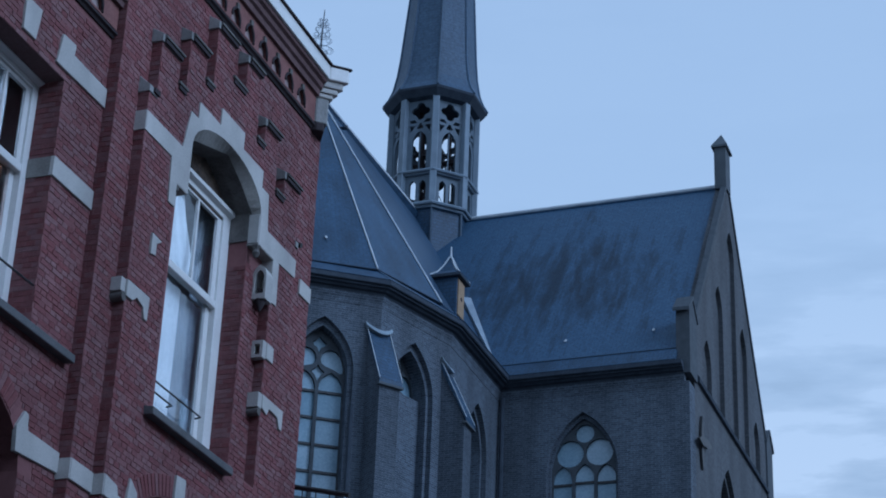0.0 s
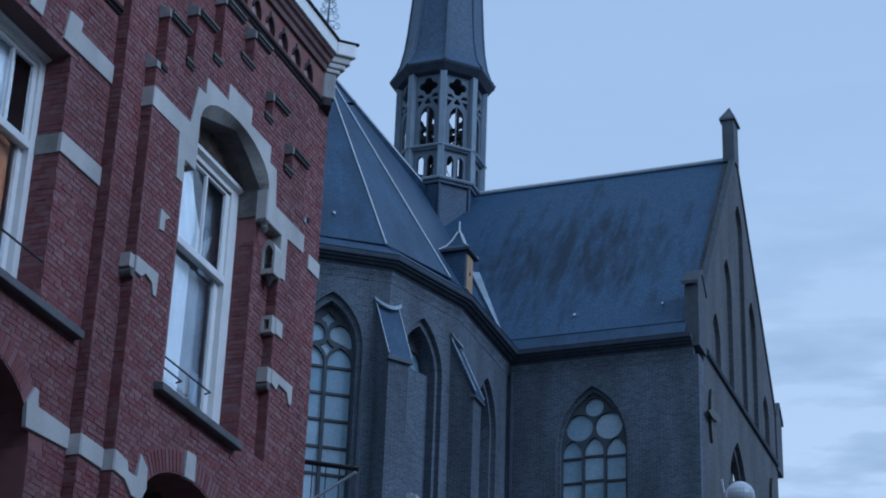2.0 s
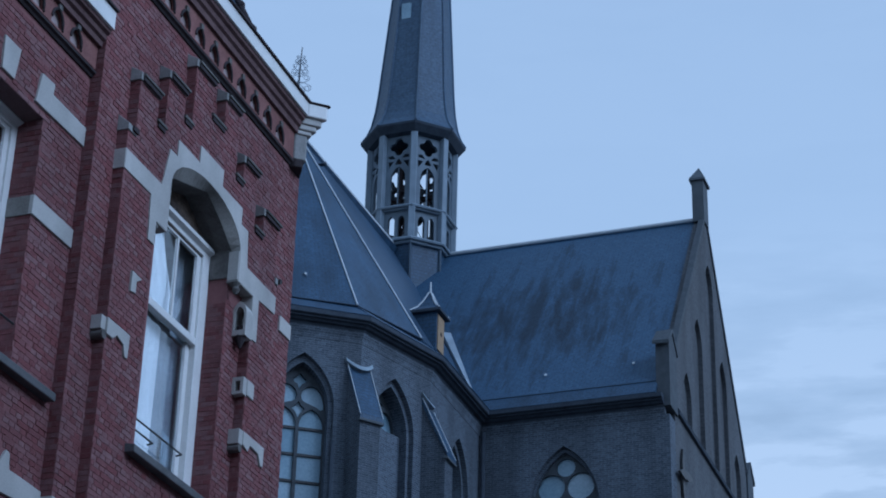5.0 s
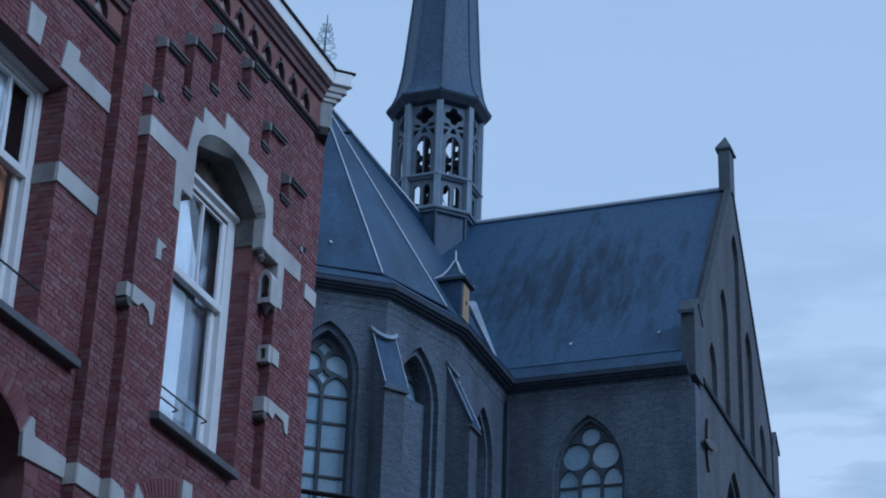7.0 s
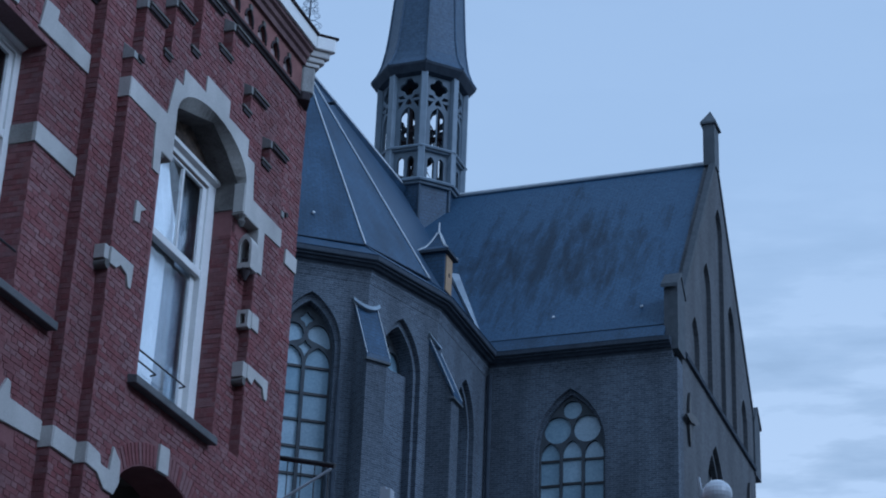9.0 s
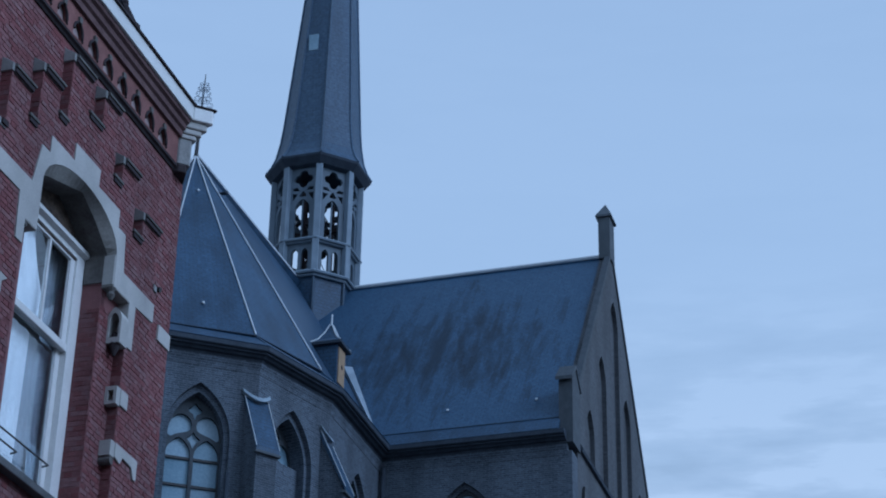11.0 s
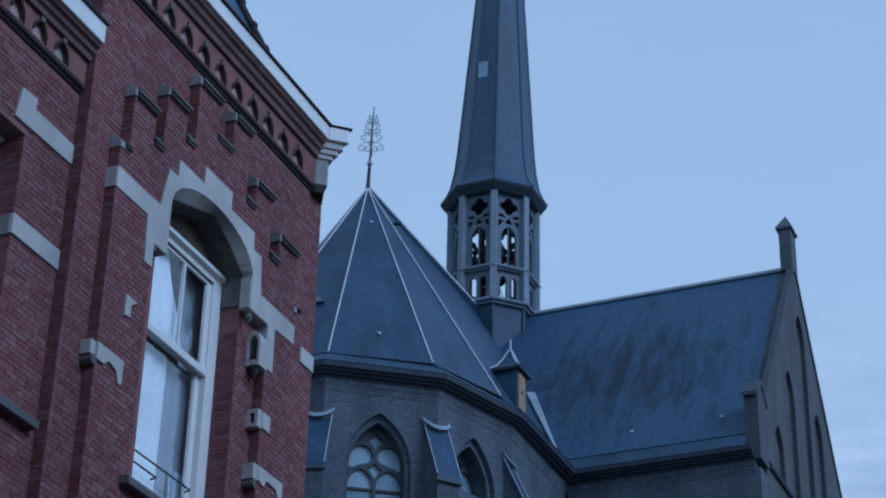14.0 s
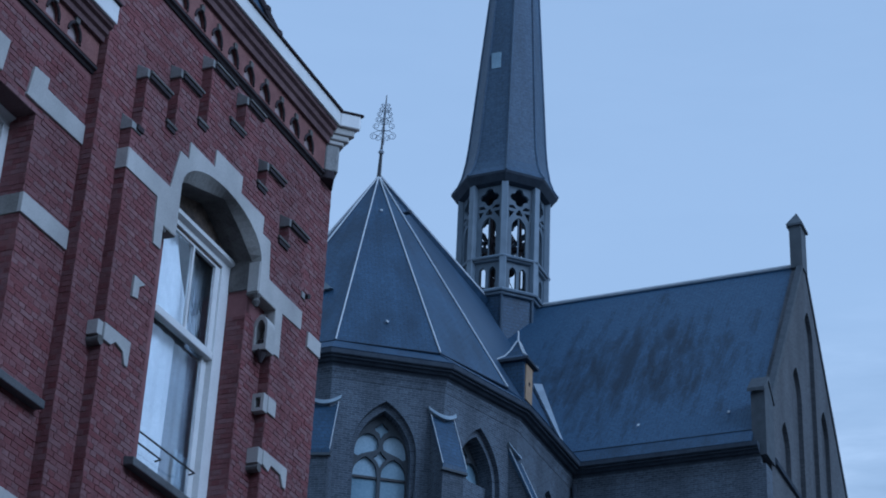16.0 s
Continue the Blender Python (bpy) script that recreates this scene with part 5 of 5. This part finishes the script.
# ---- street things that show low in the view ----
gx, gy, gz = 5.70, 17.45, 8.34
lamp = thing("street_lamp", "street lamp with a pale opal globe on a dark mast", "street lamp", at=(gx, gy, 0))
part("globe", lathe([(0.02, gz - 0.155), (0.07, gz - 0.14), (0.12, gz - 0.10), (0.148, gz - 0.04), (0.155, gz), (0.148, gz + 0.05), (0.12, gz + 0.10), (0.07, gz + 0.14), (0.01, gz + 0.155)], 24, 0, (gx, gy)), M_GLOBE, lamp, "pale opal globe")
part("mast", tube([(gx, gy, 0), (gx, gy, gz - 0.24)], 0.06, 10, 0.04), M_IRON, lamp)
part("collar", lathe([(0.05, gz - 0.26), (0.09, gz - 0.2), (0.08, gz - 0.145)], 14, 0, (gx, gy)), M_IRON, lamp)
part("arm", tube([(gx - 0.16, gy, gz - 0.3), (gx - 0.165, gy, gz + 0.05), (gx - 0.19, gy, gz + 0.2)], 0.013, 6), M_POST, lamp, "thin pale rod beside the globe")
pole = thing("sign_pole", "pale square metal pole on the street", "pole", at=(3.75, 13.2, 0))
part("shaft", boxed(3.70, 3.80, 13.15, 13.25, 0, 7.12), M_POST, pole, bevel=0.008)
part("end_plate", boxed(3.705, 3.75, 13.16, 13.24, 7.12, 7.14), M_POST, pole)

annex = thing("neighbour_house", "plain brick house with an iron balcony beside the town house", "house", at=(-5, 24, 0))
part("handrail", tube([(-1.6, 20.06, 10.42), (0.30, 20.0, 9.98)], 0.035, 8), M_IRON, annex)
part("brace", tube([(0.26, 19.98, 9.94), (-0.45, 19.98, 9.55)], 0.018, 6), M_POST, annex, "pale brace bar")
for k in range(9):
    x = 0.2 - 0.19 * k
    part("baluster", tube([(x, 20.03, 8.9), (x, 20.03, 9.97 + 0.2316 * (0.3 - x))], 0.009, 6), M_IRON, annex)
part("deck", boxed(-1.9, 0.3, 19.95, 20.6, 8.75, 8.9), M_IRON, annex)
part("wall", boxed(-8.5, -1.9, 19.2, 27.5, 0, 9.5), M_MORTAR, annex)

# ---- brickwork of the town house ----
def inside_only(poly, blockers, u0, u1):
    """Blocked stretches of a level: outside an outline, and within any blocker."""
    def f(v):
        out = [s for b in blockers for s in spans(b, v)]
        if poly:
            edges = [u0 - 1] + [e for s in spans(poly, v) for e in s] + [u1 + 1]
            out += list(zip(edges[::2], edges[1::2]))
        return out
    return f


RINGS = []
for c, half, spring, rise, plane, stones in ((16.10, 1.06, 7.90, 0.66, X_BAY, ((14.8, 15.22), (15.90, 16.21))), (12.25, 1.1, 8.0, 0.72, X_WING, ((13.2, 13.6),))):
    RINGS.append((plane, [(c - half - 0.26, spring)] + arch(c, half + 0.26, spring, rise + 0.26) + [(c + half + 0.26, spring)]))
    n = 44
    for k in range(n):
        t = math.pi * (k + 0.5) / n
        u, v = c - (half + 0.13) * math.cos(t), spring + (rise + 0.13) * math.sin(t)
        if any(a < u < b for a, b in stones):
            continue
        slope = math.degrees(math.atan2((rise + 0.13) * math.cos(t), (half + 0.13) * math.sin(t)))
        ob = new("arch_brick", ARCH_BRICK)
        ob.parent = house
        ob.matrix_basis = house.matrix_basis.inverted() @ F @ pose(u, -plane, v) @ pose(0, 0, 0, 0, -slope, 0)
on = {p: [o for _, o, q in BLOCKS if q == p] for p in (X_BAY, X_WALL, X_WING)}
bay_rows = courses(Y_BAY0, Y_BAY1, 7.2, 14.6, inside_only(BAY, [BAY_OPEN, LOW_OPEN, SURROUND] + on[X_BAY] + [r for p, r in RINGS if p == X_BAY], Y_BAY0, Y_BAY1))
brickwork("brickwork", bay_rows, F @ pose(0, -X_BAY, 0), house, lambda u, v, w: v > 9.6 and v < 12.25 and u < 15.1 and (abs(w - STRETCHER) < 1e-6 or abs(w - HEADER) < 1e-6))
wall_rows = courses(Y_WING, Y_END, 7.2, 14.75, inside_only(None, [BAY] + on[X_WALL], Y_WING, Y_END))
brickwork("brickwork", wall_rows, F @ pose(0, -X_WALL, 0), house)
strip_rows = courses(17.41, 17.86, 9.4, 12.1)
brickwork("brickwork", strip_rows, F @ pose(0, -X_WALL, 0), house)
wing_rows = courses(8.0, Y_WING, 7.2, 13.2, inside_only(None, [WING_WIN, WING_LOW] + on[X_WING] + [r for p, r in RINGS if p == X_WING], 8.0, Y_WING))
brickwork("brickwork", wing_rows, F @ pose(0, -X_WING, 0), house)
# returns that look down the street
RETURNS = [(X_WING, X_WALL, Y_WING, 7.2, 14.7, 8.14, 8.355), (X_WALL, X_BAY, Y_BAY0, 7.2, 12.78, 12.30, 12.54), (X_WALL, X_BAY, 14.64, 12.99, 13.52, 0, 0), (X_WALL, X_BAY, 17.86, 9.4, 12.1, 10.3, 10.53),
           (-0.48, X_WALL, 17.41, 9.4, 12.05, 0, 0), (-0.60, X_WING, 13.21, 9.5, 12.25, 11.11, 11.33)]
RETURNS += [(X_WALL, X_BAY, MERLONS[i + 1][0], SLOTS[i], MERLONS[i + 1][2], 0, 0) for i in range(5)]
for x0, x1, y, z0, z1, b0, b1 in RETURNS:
    rows = courses(x0, x1, z0, z1, lambda v, b0=b0, b1=b1, x0=x0, x1=x1: [(x0 - 1, x1 + 1)] if b0 < v < b1 else [])
    brickwork("brickwork", rows, pose(0, y - 0.001, 0), house)
